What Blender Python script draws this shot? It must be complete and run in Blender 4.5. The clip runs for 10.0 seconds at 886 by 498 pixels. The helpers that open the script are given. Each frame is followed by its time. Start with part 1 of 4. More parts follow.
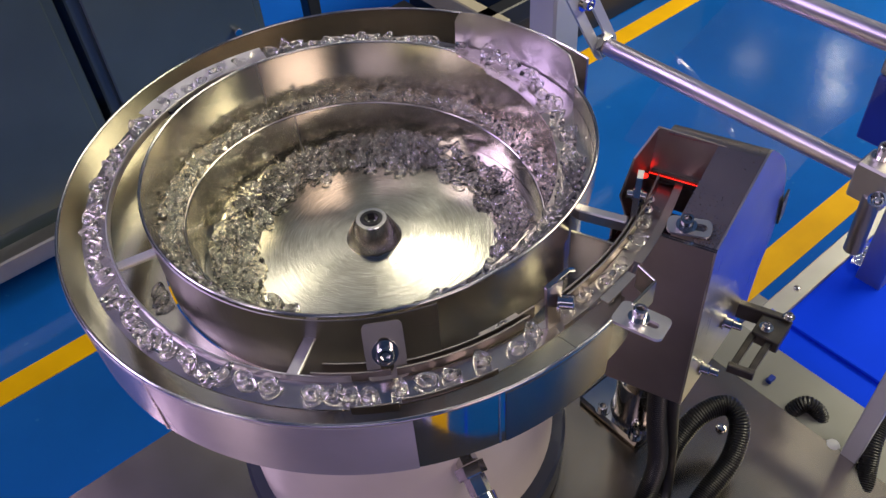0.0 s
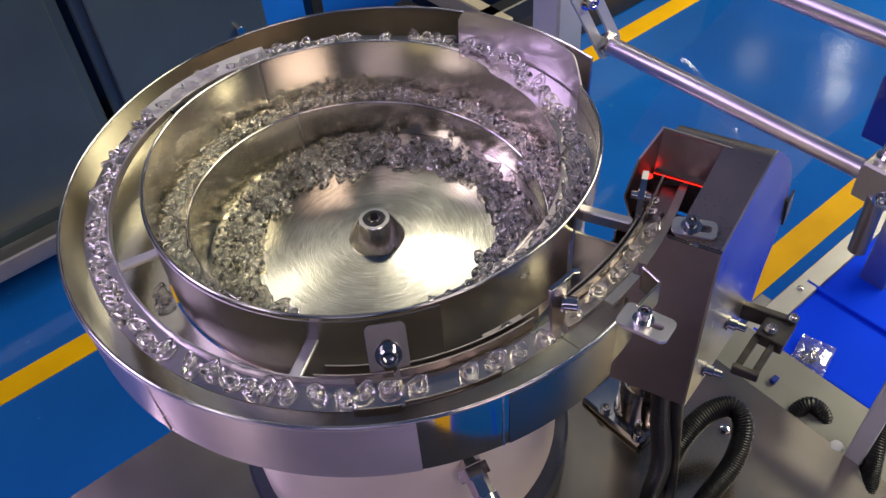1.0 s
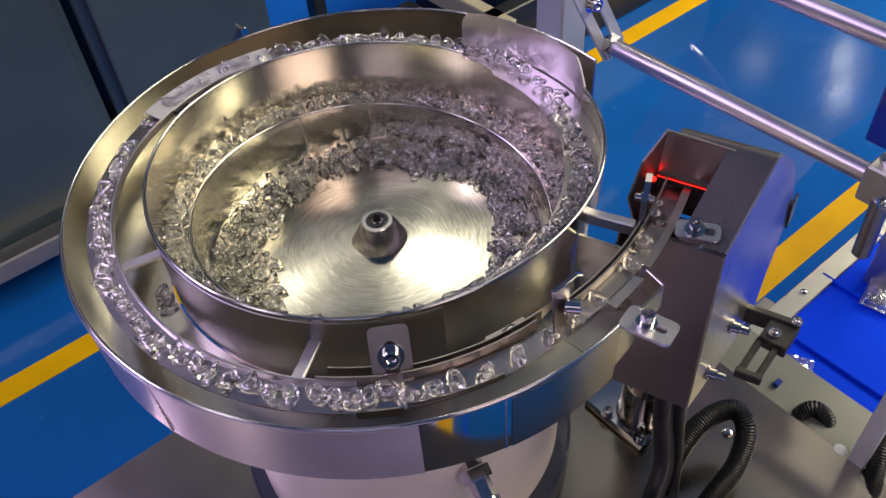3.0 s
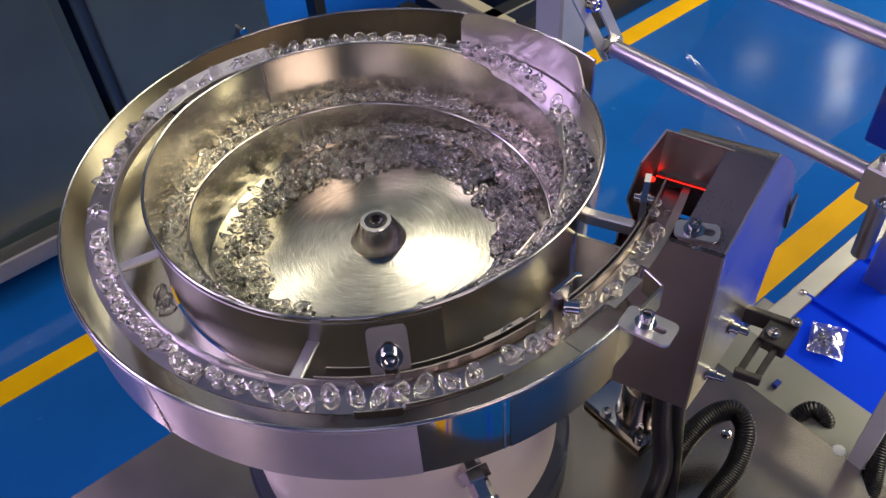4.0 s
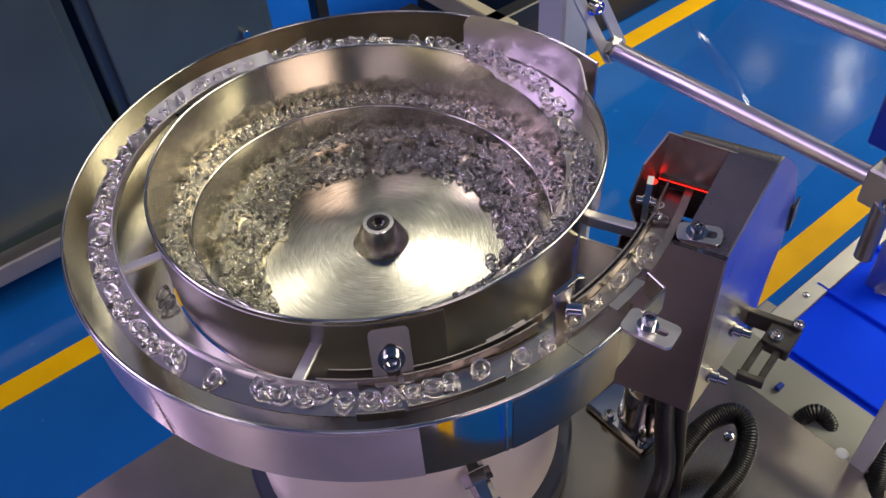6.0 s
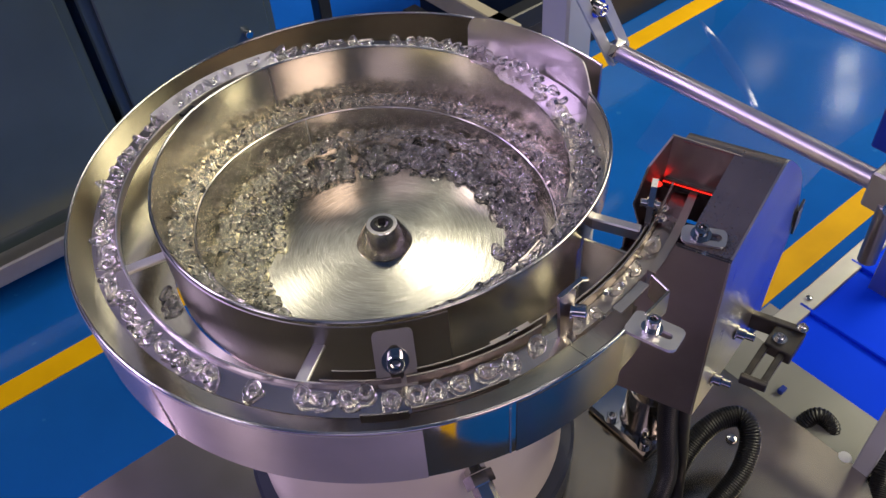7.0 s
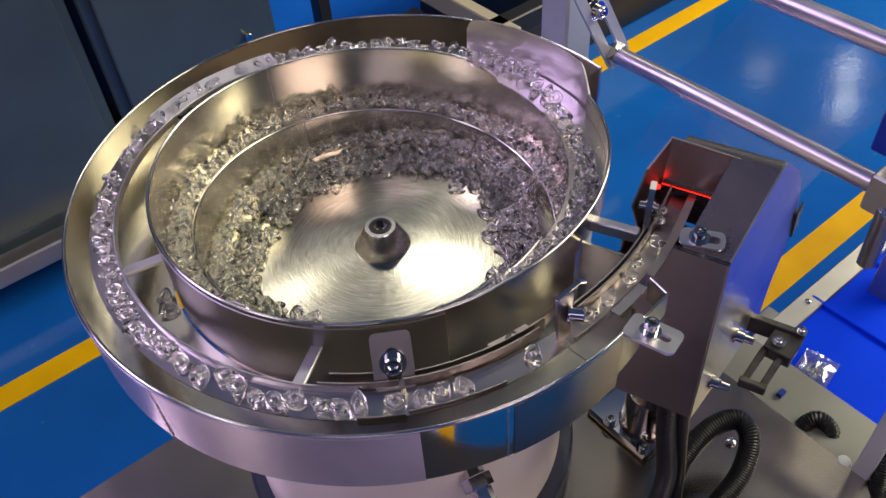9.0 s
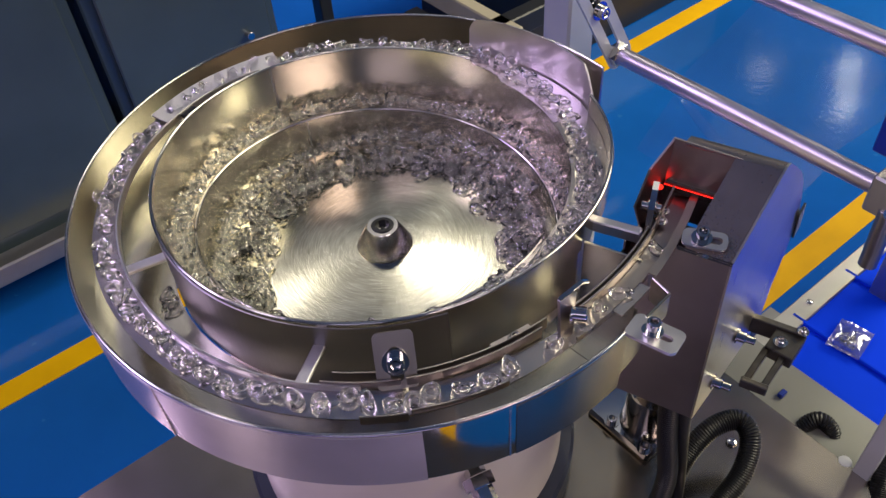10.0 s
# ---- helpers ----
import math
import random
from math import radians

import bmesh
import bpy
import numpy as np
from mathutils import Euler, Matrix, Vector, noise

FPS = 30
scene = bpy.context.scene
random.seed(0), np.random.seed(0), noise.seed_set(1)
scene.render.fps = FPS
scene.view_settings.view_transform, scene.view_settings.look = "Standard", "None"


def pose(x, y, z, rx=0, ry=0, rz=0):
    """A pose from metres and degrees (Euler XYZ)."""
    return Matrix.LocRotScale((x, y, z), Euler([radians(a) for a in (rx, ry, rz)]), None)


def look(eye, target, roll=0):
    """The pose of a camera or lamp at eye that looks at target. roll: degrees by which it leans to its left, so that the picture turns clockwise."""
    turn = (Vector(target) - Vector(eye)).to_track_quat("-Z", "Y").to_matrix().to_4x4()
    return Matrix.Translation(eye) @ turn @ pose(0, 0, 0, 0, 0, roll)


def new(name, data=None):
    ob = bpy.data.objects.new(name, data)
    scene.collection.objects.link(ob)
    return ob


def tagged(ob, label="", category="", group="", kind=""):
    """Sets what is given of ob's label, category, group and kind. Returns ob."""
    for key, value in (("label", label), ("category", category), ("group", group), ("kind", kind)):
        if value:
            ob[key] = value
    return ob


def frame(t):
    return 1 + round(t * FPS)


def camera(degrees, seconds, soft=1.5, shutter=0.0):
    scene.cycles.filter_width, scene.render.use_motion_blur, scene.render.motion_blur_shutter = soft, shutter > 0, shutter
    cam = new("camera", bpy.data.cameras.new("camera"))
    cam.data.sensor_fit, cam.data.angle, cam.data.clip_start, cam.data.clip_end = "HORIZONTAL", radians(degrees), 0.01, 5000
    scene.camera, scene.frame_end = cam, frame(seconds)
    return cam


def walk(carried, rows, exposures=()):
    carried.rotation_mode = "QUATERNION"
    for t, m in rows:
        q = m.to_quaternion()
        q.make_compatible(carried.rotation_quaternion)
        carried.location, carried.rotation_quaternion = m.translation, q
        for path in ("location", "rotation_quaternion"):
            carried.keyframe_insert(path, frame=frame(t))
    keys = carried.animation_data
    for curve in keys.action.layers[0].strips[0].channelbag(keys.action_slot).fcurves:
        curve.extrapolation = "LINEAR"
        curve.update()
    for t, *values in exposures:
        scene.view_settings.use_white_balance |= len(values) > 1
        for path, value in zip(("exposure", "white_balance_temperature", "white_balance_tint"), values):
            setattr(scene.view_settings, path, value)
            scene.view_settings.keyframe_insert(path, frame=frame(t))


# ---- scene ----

cam = camera(56.8, 10.0)
walk(cam, [
    (0, look((0.0003, -0.4539, 1.3572), (0.0479, -0.0390, 0.9264), -4.90)),
    (0.5, look((0.0005, -0.4515, 1.3563), (0.0476, -0.0368, 0.9252), -4.87)),
    (1, look((-0.0003, -0.4505, 1.3567), (0.0459, -0.0366, 0.9249), -4.93)),
    (1.5, look((-0.0010, -0.4495, 1.3561), (0.0455, -0.0361, 0.9238), -4.82)),
    (2, look((-0.0007, -0.4494, 1.3559), (0.0444, -0.0358, 0.9236), -4.90)),
    (2.5, look((-0.0006, -0.4497, 1.3564), (0.0438, -0.0352, 0.9249), -4.94)),
    (4, look((-0.0001, -0.4493, 1.3554), (0.0451, -0.0340, 0.9247), -4.78)),
    (4.5, look((0.0000, -0.4480, 1.3549), (0.0443, -0.0327, 0.9241), -4.86)),
    (5, look((0.0004, -0.4493, 1.3556), (0.0442, -0.0335, 0.9253), -4.93)),
    (5.5, look((0.0005, -0.4498, 1.3555), (0.0443, -0.0335, 0.9257), -4.95)),
    (7, look((-0.0016, -0.4489, 1.3555), (0.0413, -0.0313, 0.9269), -4.72)),
    (7.5, look((-0.0012, -0.4487, 1.3548), (0.0412, -0.0310, 0.9261), -4.75)),
    (8, look((-0.0013, -0.4501, 1.3558), (0.0410, -0.0317, 0.9278), -4.71)),
    (8.5, look((-0.0001, -0.4491, 1.3547), (0.0428, -0.0300, 0.9275), -4.66)),
    (9, look((-0.0004, -0.4487, 1.3544), (0.0428, -0.0295, 0.9273), -4.62)),
    (9.5, look((-0.0010, -0.4485, 1.3545), (0.0420, -0.0295, 0.9273), -4.50)),
    (10, look((-0.0017, -0.4489, 1.3551), (0.0411, -0.0300, 0.9277), -4.47)),
], exposures=[(0, 0.54, 6800, 12), (10, 0.54, 6800, 12)])

# ---- world, lamps ----
world = bpy.data.worlds.new("hall_air")
scene.world = world
world.use_nodes = True
world.node_tree.nodes["Background"].inputs[0].default_value = (0.55, 0.6, 0.7, 1)
world.node_tree.nodes["Background"].inputs[1].default_value = 0.02


def ceiling_glow(name, x, y, z, sx, sy, power, colour, turn=0.0):
    d = bpy.data.lights.new(name, "AREA")
    d.shape, d.size, d.size_y, d.energy, d.color = "RECTANGLE", sx, sy, power, colour
    ob = new(name, d)
    ob.matrix_world = pose(x, y, z, 0, 0, turn)
    return ob


LILAC = (0.80, 0.74, 1.0)
WARM = (1.0, 0.97, 0.84)


# ---- materials ----
def material(name):
    m = bpy.data.materials.new(name)
    m.use_nodes = True
    t = m.node_tree
    return m, t, t.nodes["Principled BSDF"]


def node(t, kind, **values):
    n = t.nodes.new(kind)
    for k, v in values.items():
        n.inputs[k].default_value = v
    return n


def coords(t, scale=(1, 1, 1), source="Object"):
    c = t.nodes.new("ShaderNodeTexCoord")
    mp = t.nodes.new("ShaderNodeMapping")
    mp.inputs["Scale"].default_value = scale
    t.links.new(c.outputs[source], mp.inputs["Vector"])
    return mp.outputs["Vector"]


def ramp(t, fac, a, b, lo=0.35, hi=0.65):
    r = t.nodes.new("ShaderNodeValToRGB")
    r.color_ramp.elements[0].position, r.color_ramp.elements[1].position = lo, hi
    r.color_ramp.elements[0].color, r.color_ramp.elements[1].color = (*a, 1), (*b, 1)
    t.links.new(fac, r.inputs["Fac"])
    return r.outputs["Color"]


def bump(t, b, height, strength=0.2, distance=0.001):
    n = t.nodes.new("ShaderNodeBump")
    n.inputs["Strength"].default_value, n.inputs["Distance"].default_value = strength, distance
    t.links.new(height, n.inputs["Height"])
    t.links.new(n.outputs["Normal"], b.inputs["Normal"])


def steel(name, tone=(0.60, 0.585, 0.55), rough=(0.16, 0.30), grain=(40, 40, 900), aniso=0.0, scratch=0.06, blotch=18.0):
    """Rolled stainless sheet: fine grain along one way, broad smears, faint dents."""
    m, t, b = material(name)
    b.inputs["Metallic"].default_value = 1.0
    big = node(t, "ShaderNodeTexNoise", Scale=blotch, Detail=4.0)
    t.links.new(coords(t), big.inputs["Vector"])
    fine = node(t, "ShaderNodeTexNoise", Scale=1.0, Detail=3.0)
    t.links.new(coords(t, grain), fine.inputs["Vector"])
    dark = tuple(c * 0.86 for c in tone)
    t.links.new(ramp(t, big.outputs["Fac"], dark, tone), b.inputs["Base Color"])
    mix = t.nodes.new("ShaderNodeMath")
    mix.operation = "MULTIPLY_ADD"
    mix.inputs[1].default_value, mix.inputs[2].default_value = 0.5, 0.0
    t.links.new(fine.outputs["Fac"], mix.inputs[0])
    add = t.nodes.new("ShaderNodeMath")
    add.operation = "MULTIPLY_ADD"
    add.inputs[1].default_value = 0.5
    t.links.new(big.outputs["Fac"], add.inputs[0])
    t.links.new(mix.outputs[0], add.inputs[2])
    rg = t.nodes.new("ShaderNodeMapRange")
    rg.inputs["From Min"].default_value, rg.inputs["From Max"].default_value = 0.3, 0.7
    rg.inputs["To Min"].default_value, rg.inputs["To Max"].default_value = rough
    t.links.new(add.outputs[0], rg.inputs["Value"])
    t.links.new(rg.outputs[0], b.inputs["Roughness"])
    if aniso:
        b.inputs["Anisotropic"].default_value = aniso
        tan = t.nodes.new("ShaderNodeTangent")
        tan.direction_type, tan.axis = "RADIAL", "Z"
        t.links.new(tan.outputs[0], b.inputs["Tangent"])
    bump(t, b, fine.outputs["Fac"], scratch, 0.0002)
    return m


def plain(name, colour, rough=0.5, metal=0.0, vary=0.12, scale=30.0, relief=0.05, coat=0.0, distance=0.001):
    m, t, b = material(name)
    b.inputs["Metallic"].default_value, b.inputs["Roughness"].default_value = metal, rough
    b.inputs["Coat Weight"].default_value = coat
    n = node(t, "ShaderNodeTexNoise", Scale=scale, Detail=5.0)
    t.links.new(coords(t), n.inputs["Vector"])
    lo = tuple(c * (1 - vary) for c in colour)
    hi = tuple(min(1.0, c * (1 + vary)) for c in colour)
    t.links.new(ramp(t, n.outputs["Fac"], lo, hi, 0.3, 0.7), b.inputs["Base Color"])
    f = node(t, "ShaderNodeTexNoise", Scale=scale * 11, Detail=2.0)
    t.links.new(coords(t), f.inputs["Vector"])
    bump(t, b, f.outputs["Fac"], relief, distance)
    return m


def brushed_disc():
    """Turned floor of the bowl: rings of fine scratches round the hub."""
    m, t, b = material("turned_steel")
    b.inputs["Metallic"].default_value = 1.0
    c = t.nodes.new("ShaderNodeTexCoord")
    sep = t.nodes.new("ShaderNodeSeparateXYZ")
    t.links.new(c.outputs["Object"], sep.inputs[0])
    ln = t.nodes.new("ShaderNodeVectorMath")
    ln.operation = "LENGTH"
    flat = t.nodes.new("ShaderNodeCombineXYZ")
    t.links.new(sep.outputs[0], flat.inputs[0])
    t.links.new(sep.outputs[1], flat.inputs[1])
    t.links.new(flat.outputs[0], ln.inputs[0])
    arc = t.nodes.new("ShaderNodeMath")
    arc.operation = "ARCTAN2"
    t.links.new(sep.outputs[1], arc.inputs[0])
    t.links.new(sep.outputs[0], arc.inputs[1])
    pol = t.nodes.new("ShaderNodeCombineXYZ")
    mr = t.nodes.new("ShaderNodeMath")
    mr.operation = "MULTIPLY"
    mr.inputs[1].default_value = 1100.0
    t.links.new(ln.outputs["Value"], mr.inputs[0])
    ma = t.nodes.new("ShaderNodeMath")
    ma.operation = "MULTIPLY"
    ma.inputs[1].default_value = 3.0
    t.links.new(arc.outputs[0], ma.inputs[0])
    t.links.new(mr.outputs[0], pol.inputs[0])
    t.links.new(ma.outputs[0], pol.inputs[1])
    rings = node(t, "ShaderNodeTexNoise", Scale=1.0, Detail=2.0)
    t.links.new(pol.outputs[0], rings.inputs["Vector"])
    smear = node(t, "ShaderNodeTexNoise", Scale=26.0, Detail=5.0)
    t.links.new(coords(t), smear.inputs["Vector"])
    scr = node(t, "ShaderNodeTexNoise", Scale=1.0, Detail=2.0)
    t.links.new(coords(t, (900, 60, 60)), scr.inputs["Vector"])
    both = t.nodes.new("ShaderNodeMath")
    both.operation = "MULTIPLY_ADD"
    both.inputs[1].default_value = 1.1
    t.links.new(rings.outputs["Fac"], both.inputs[0])
    t.links.new(smear.outputs["Fac"], both.inputs[2])
    half = t.nodes.new("ShaderNodeMath")
    half.operation = "MULTIPLY"
    half.inputs[1].default_value = 0.476
    t.links.new(both.outputs[0], half.inputs[0])
    t.links.new(ramp(t, half.outputs[0], (0.40, 0.385, 0.315), (0.64, 0.62, 0.53), 0.40, 0.60), b.inputs["Base Color"])
    rg = t.nodes.new("ShaderNodeMapRange")
    rg.inputs["From Min"].default_value, rg.inputs["From Max"].default_value = 0.3, 0.7
    rg.inputs["To Min"].default_value, rg.inputs["To Max"].default_value = 0.12, 0.21
    t.links.new(smear.outputs["Fac"], rg.inputs["Value"])
    t.links.new(rg.outputs[0], b.inputs["Roughness"])
    b.inputs["Anisotropic"].default_value = 0.40
    b.inputs["Anisotropic Rotation"].default_value = 0.25
    tan = t.nodes.new("ShaderNodeTangent")
    tan.direction_type, tan.axis = "RADIAL", "Z"
    t.links.new(tan.outputs[0], b.inputs["Tangent"])
    mixh = t.nodes.new("ShaderNodeMath")
    mixh.operation = "ADD"
    t.links.new(rings.outputs["Fac"], mixh.inputs[0])
    t.links.new(scr.outputs["Fac"], mixh.inputs[1])
    bump(t, b, mixh.outputs[0], 0.08, 0.0005)
    return m


def clear_plastic():
    m, t, b = material("clear_plastic")
    b.inputs["Base Color"].default_value = (1.0, 0.995, 0.965, 1)
    b.inputs["Roughness"].default_value, b.inputs["IOR"].default_value = 0.02, 1.44
    b.inputs["Transmission Weight"].default_value = 0.965
    return m


def thin_film(name="clear_film", gloss=0.12, tint=(0.93, 0.95, 1.0)):
    m, t, b = material(name)
    clear = t.nodes.new("ShaderNodeBsdfTransparent")
    clear.inputs[0].default_value = (*tint, 1)
    shine = t.nodes.new("ShaderNodeBsdfGlossy")
    shine.inputs["Roughness"].default_value = 0.12
    n = node(t, "ShaderNodeTexNoise", Scale=22.0, Detail=2.0)
    t.links.new(coords(t, (1, 1, 0.4)), n.inputs["Vector"])
    bp = t.nodes.new("ShaderNodeBump")
    bp.inputs["Strength"].default_value, bp.inputs["Distance"].default_value = 0.5, 0.004
    t.links.new(n.outputs["Fac"], bp.inputs["Height"])
    t.links.new(bp.outputs["Normal"], shine.inputs["Normal"])
    haze = t.nodes.new("ShaderNodeBsdfDiffuse")
    haze.inputs[0].default_value = (0.8, 0.8, 0.85, 1)
    milky = t.nodes.new("ShaderNodeMixShader")
    milky.inputs[0].default_value = gloss * 0.2
    t.links.new(clear.outputs[0], milky.inputs[1])
    t.links.new(haze.outputs[0], milky.inputs[2])
    mix = t.nodes.new("ShaderNodeMixShader")
    mix.inputs[0].default_value = gloss
    t.links.new(milky.outputs[0], mix.inputs[1])
    t.links.new(shine.outputs[0], mix.inputs[2])
    t.links.new(mix.outputs[0], t.nodes["Material Output"].inputs["Surface"])
    return m


def glow(name, colour, strength):
    m, t, b = material(name)
    b.inputs["Base Color"].default_value = (*colour, 1)
    b.inputs["Emission Color"].default_value = (*colour, 1)
    b.inputs["Emission Strength"].default_value = strength
    return m


def epoxy_floor():
    """Blue self-levelling epoxy: wavy gloss, dust, small dark spots."""
    m, t, b = material("blue_epoxy")
    n = node(t, "ShaderNodeTexNoise", Scale=2.2, Detail=6.0)
    t.links.new(coords(t), n.inputs["Vector"])
    base = ramp(t, n.outputs["Fac"], (0.0028, 0.096, 0.40), (0.0055, 0.138, 0.55), 0.3, 0.7)
    s = node(t, "ShaderNodeTexNoise", Scale=30.0, Detail=3.0)
    t.links.new(coords(t), s.inputs["Vector"])
    spots = ramp(t, s.outputs["Fac"], (0, 0, 0), (1, 1, 1), 0.70, 0.74)
    mx = t.nodes.new("ShaderNodeMix")
    mx.data_type = "RGBA"
    mx.inputs["B"].default_value = (0.02, 0.16, 0.5, 1)
    t.links.new(spots, mx.inputs["Factor"])
    t.links.new(base, mx.inputs["A"])
    t.links.new(mx.outputs["Result"], b.inputs["Base Color"])
    b.inputs["Roughness"].default_value = 0.10
    w = node(t, "ShaderNodeTexNoise", Scale=60.0, Detail=4.0)
    t.links.new(coords(t), w.inputs["Vector"])
    bump(t, b, w.outputs["Fac"], 0.12, 0.0018)
    return m


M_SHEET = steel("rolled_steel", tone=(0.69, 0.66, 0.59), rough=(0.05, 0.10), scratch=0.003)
M_GUARD = steel("satin_steel", tone=(0.66, 0.63, 0.66), rough=(0.28, 0.40), scratch=0.02)
M_WALL = steel("bowl_steel", tone=(0.70, 0.65, 0.56), rough=(0.16, 0.26), grain=(60, 60, 900), scratch=0.03)
M_PAN = steel("darker_pan_steel", tone=(0.56, 0.53, 0.45), rough=(0.17, 0.28), grain=(60, 60, 900), scratch=0.02)
M_DISC = brushed_disc()
# Lilac lamp light on the skirt is put into this base colour.
M_SKIRT = plain("lilac_lit_sheet", (0.68, 0.61, 0.66), 0.25, 0.62, 0.12, 14, 0.04)
M_TRACK = steel("track_steel", tone=(0.64, 0.58, 0.54), rough=(0.18, 0.30))
M_CHROME = steel("bright_steel", tone=(0.70, 0.68, 0.66), rough=(0.07, 0.14), scratch=0.02)
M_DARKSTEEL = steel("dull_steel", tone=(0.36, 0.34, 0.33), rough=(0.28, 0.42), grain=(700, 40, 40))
# Box, top, side and hood steels: reflections on each face sit in the tone.
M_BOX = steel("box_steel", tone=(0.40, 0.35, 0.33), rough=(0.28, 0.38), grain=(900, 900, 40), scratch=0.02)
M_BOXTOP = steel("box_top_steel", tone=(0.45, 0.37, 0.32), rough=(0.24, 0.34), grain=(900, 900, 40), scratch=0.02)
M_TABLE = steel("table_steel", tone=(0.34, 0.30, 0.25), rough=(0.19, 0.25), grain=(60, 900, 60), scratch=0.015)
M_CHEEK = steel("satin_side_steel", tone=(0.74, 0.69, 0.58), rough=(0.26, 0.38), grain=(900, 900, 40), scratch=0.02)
M_HOOD = steel("hood_steel", tone=(0.58, 0.50, 0.47), rough=(0.30, 0.42), grain=(900, 900, 40), scratch=0.02)
M_CABINET = plain("cabinet_paint", (0.115, 0.155, 0.172), 0.20, 0.45, 0.18, 3.0, 0.04)
M_ALU = plain("anodised_aluminium", (0.50, 0.48, 0.45), 0.35, 0.9, 0.06)
M_ROD = steel("ground_rod", tone=(0.72, 0.65, 0.74), rough=(0.30, 0.38), grain=(20, 20, 20), scratch=0.02)
M_CREAM = plain("cream_paint", (0.82, 0.71, 0.65), 0.38, 0.0, 0.05, 14, 0.06, 0.2)
M_NAVY = plain("navy_paint", (0.03, 0.035, 0.06), 0.32, 0.0, 0.2, 20, 0.06, 0.3)
M_BLACK = plain("black_rubber", (0.008, 0.008, 0.009), 0.40, 0.0, 0.3, 60, 0.1)
M_BLACKMETAL = plain("black_oxide", (0.105, 0.095, 0.085), 0.32, 0.8, 0.25, 80, 0.1)
M_BELT = plain("blue_belt", (0.0005, 0.055, 0.86), 0.7, 0.0, 0.06, 8, 0.04)
M_BELT.node_tree.nodes["Principled BSDF"].inputs["Specular IOR Level"].default_value = 0.05
M_BLUEPART = plain("blue_enamel", (0.004, 0.03, 0.30), 0.4, 0.0, 0.1, 30, 0.05)
M_YELLOW = plain("yellow_line_paint", (0.95, 0.50, 0.003), 0.55, 0.0, 0.10, 9, 0.08)
M_YELLOW.node_tree.nodes["Principled BSDF"].inputs["Specular IOR Level"].default_value = 0.2
M_PUTTY = plain("grey_paint", (0.25, 0.25, 0.22), 0.35, 0.2, 0.08, 10, 0.05)
M_BEIGE = plain("beige_paint", (0.52, 0.46, 0.33), 0.5, 0.0, 0.1, 12, 0.05)
M_CHARCOAL = plain("charcoal_paint", (0.02, 0.021, 0.024), 0.4, 0.0, 0.2, 12, 0.05)
M_HALL = plain("hall_paint", (0.22, 0.22, 0.22), 0.7, 0.0, 0.06, 2, 0.05)
M_CEILING = plain("ceiling_paint", (0.62, 0.52, 0.40), 0.7, 0.0, 0.06, 2, 0.05)
M_REFLECTOR = plain("pale_lilac_paint", (0.66, 0.56, 0.95), 0.6, 0.0, 0.05, 2, 0.03)
M_BRACKET = plain("pale_grey_paint", (0.56, 0.58, 0.62), 0.35, 0.3, 0.06, 10, 0.04)
M_WHITE = plain("white_plastic", (0.82, 0.82, 0.80), 0.35, 0.0, 0.03)
M_CLEAR = clear_plastic()
M_FILM = thin_film("clear_film", 0.085)
M_CREASE = thin_film("creased_film", 0.075)
M_BAG = thin_film("bag_film", 0.30, (0.96, 0.97, 1.0))
M_RED = glow("red_lamp", (1.0, 0.02, 0.01), 1.9)
M_FLOOR = epoxy_floor()

# ---- building helpers ----
U = Vector((math.cos(radians(30)), math.sin(radians(30)), 0))
W = Vector((-math.sin(radians(30)), math.cos(radians(30)), 0))
Z = Vector((0, 0, 1))
MACHINE = Matrix(((U.x, W.x, 0, 0), (U.y, W.y, 0, 0), (0, 0, 1, 0), (0, 0, 0, 1)))
ORIGIN = {}


def at(u, w, z):
    return U * u + W * w + Z * z


def thing(name, base, label, category, group=""):
    ob = new(name)
    ob.location = base
    ob.empty_display_size = 0.02
    ORIGIN[ob.name] = Vector(base)
    return tagged(ob, label, category, group)


def mesh_of(name, bm, mat, smooth=28):
    bmesh.ops.recalc_face_normals(bm, faces=bm.faces[:])
    me = bpy.data.meshes.new(name)
    bm.to_mesh(me)
    bm.free()
    me.materials.append(mat)
    if smooth:
        me.shade_smooth()
        me.set_sharp_from_angle(angle=radians(smooth))
    return me


def part(name, bm, mat, parent, label="", smooth=28):
    """One mesh, given in the hall's coordinates, under a thing or a part."""
    me = mesh_of(name, bm, mat, smooth)
    o = ORIGIN[parent.name]
    me.transform(Matrix.Translation(-o))
    ob = new(name, me)
    ob.parent = parent
    ORIGIN[ob.name] = o
    if label:
        tagged(ob, label)
    return ob


def structure(name, bm, mat, label, category, smooth=28):
    ob = new(name, mesh_of(name, bm, mat, smooth))
    ORIGIN[ob.name] = Vector((0, 0, 0))
    return tagged(ob, label, category, "", "structure")


def sweep(section, a0, a1, n, full=False, bm=None):
    """A ring round the bowl's axis: section(angle) gives a closed outline of (radius, height)."""
    bm = bm or bmesh.new()
    loops = []
    for i in range(n if full else n + 1):
        a = a0 + (a1 - a0) * i / n
        c, s = math.cos(radians(a)), math.sin(radians(a))
        loops.append([bm.verts.new((r * c, r * s, z)) for r, z in section(a)])
    k = len(loops[0])
    for i in range(len(loops) if full else len(loops) - 1):
        p, q = loops[i], loops[(i + 1) % len(loops)]
        for j in range(k):
            bm.faces.new((p[j], p[(j + 1) % k], q[(j + 1) % k], q[j]))
    if not full:
        bm.faces.new(loops[0])
        bm.faces.new(loops[-1])
    return bm


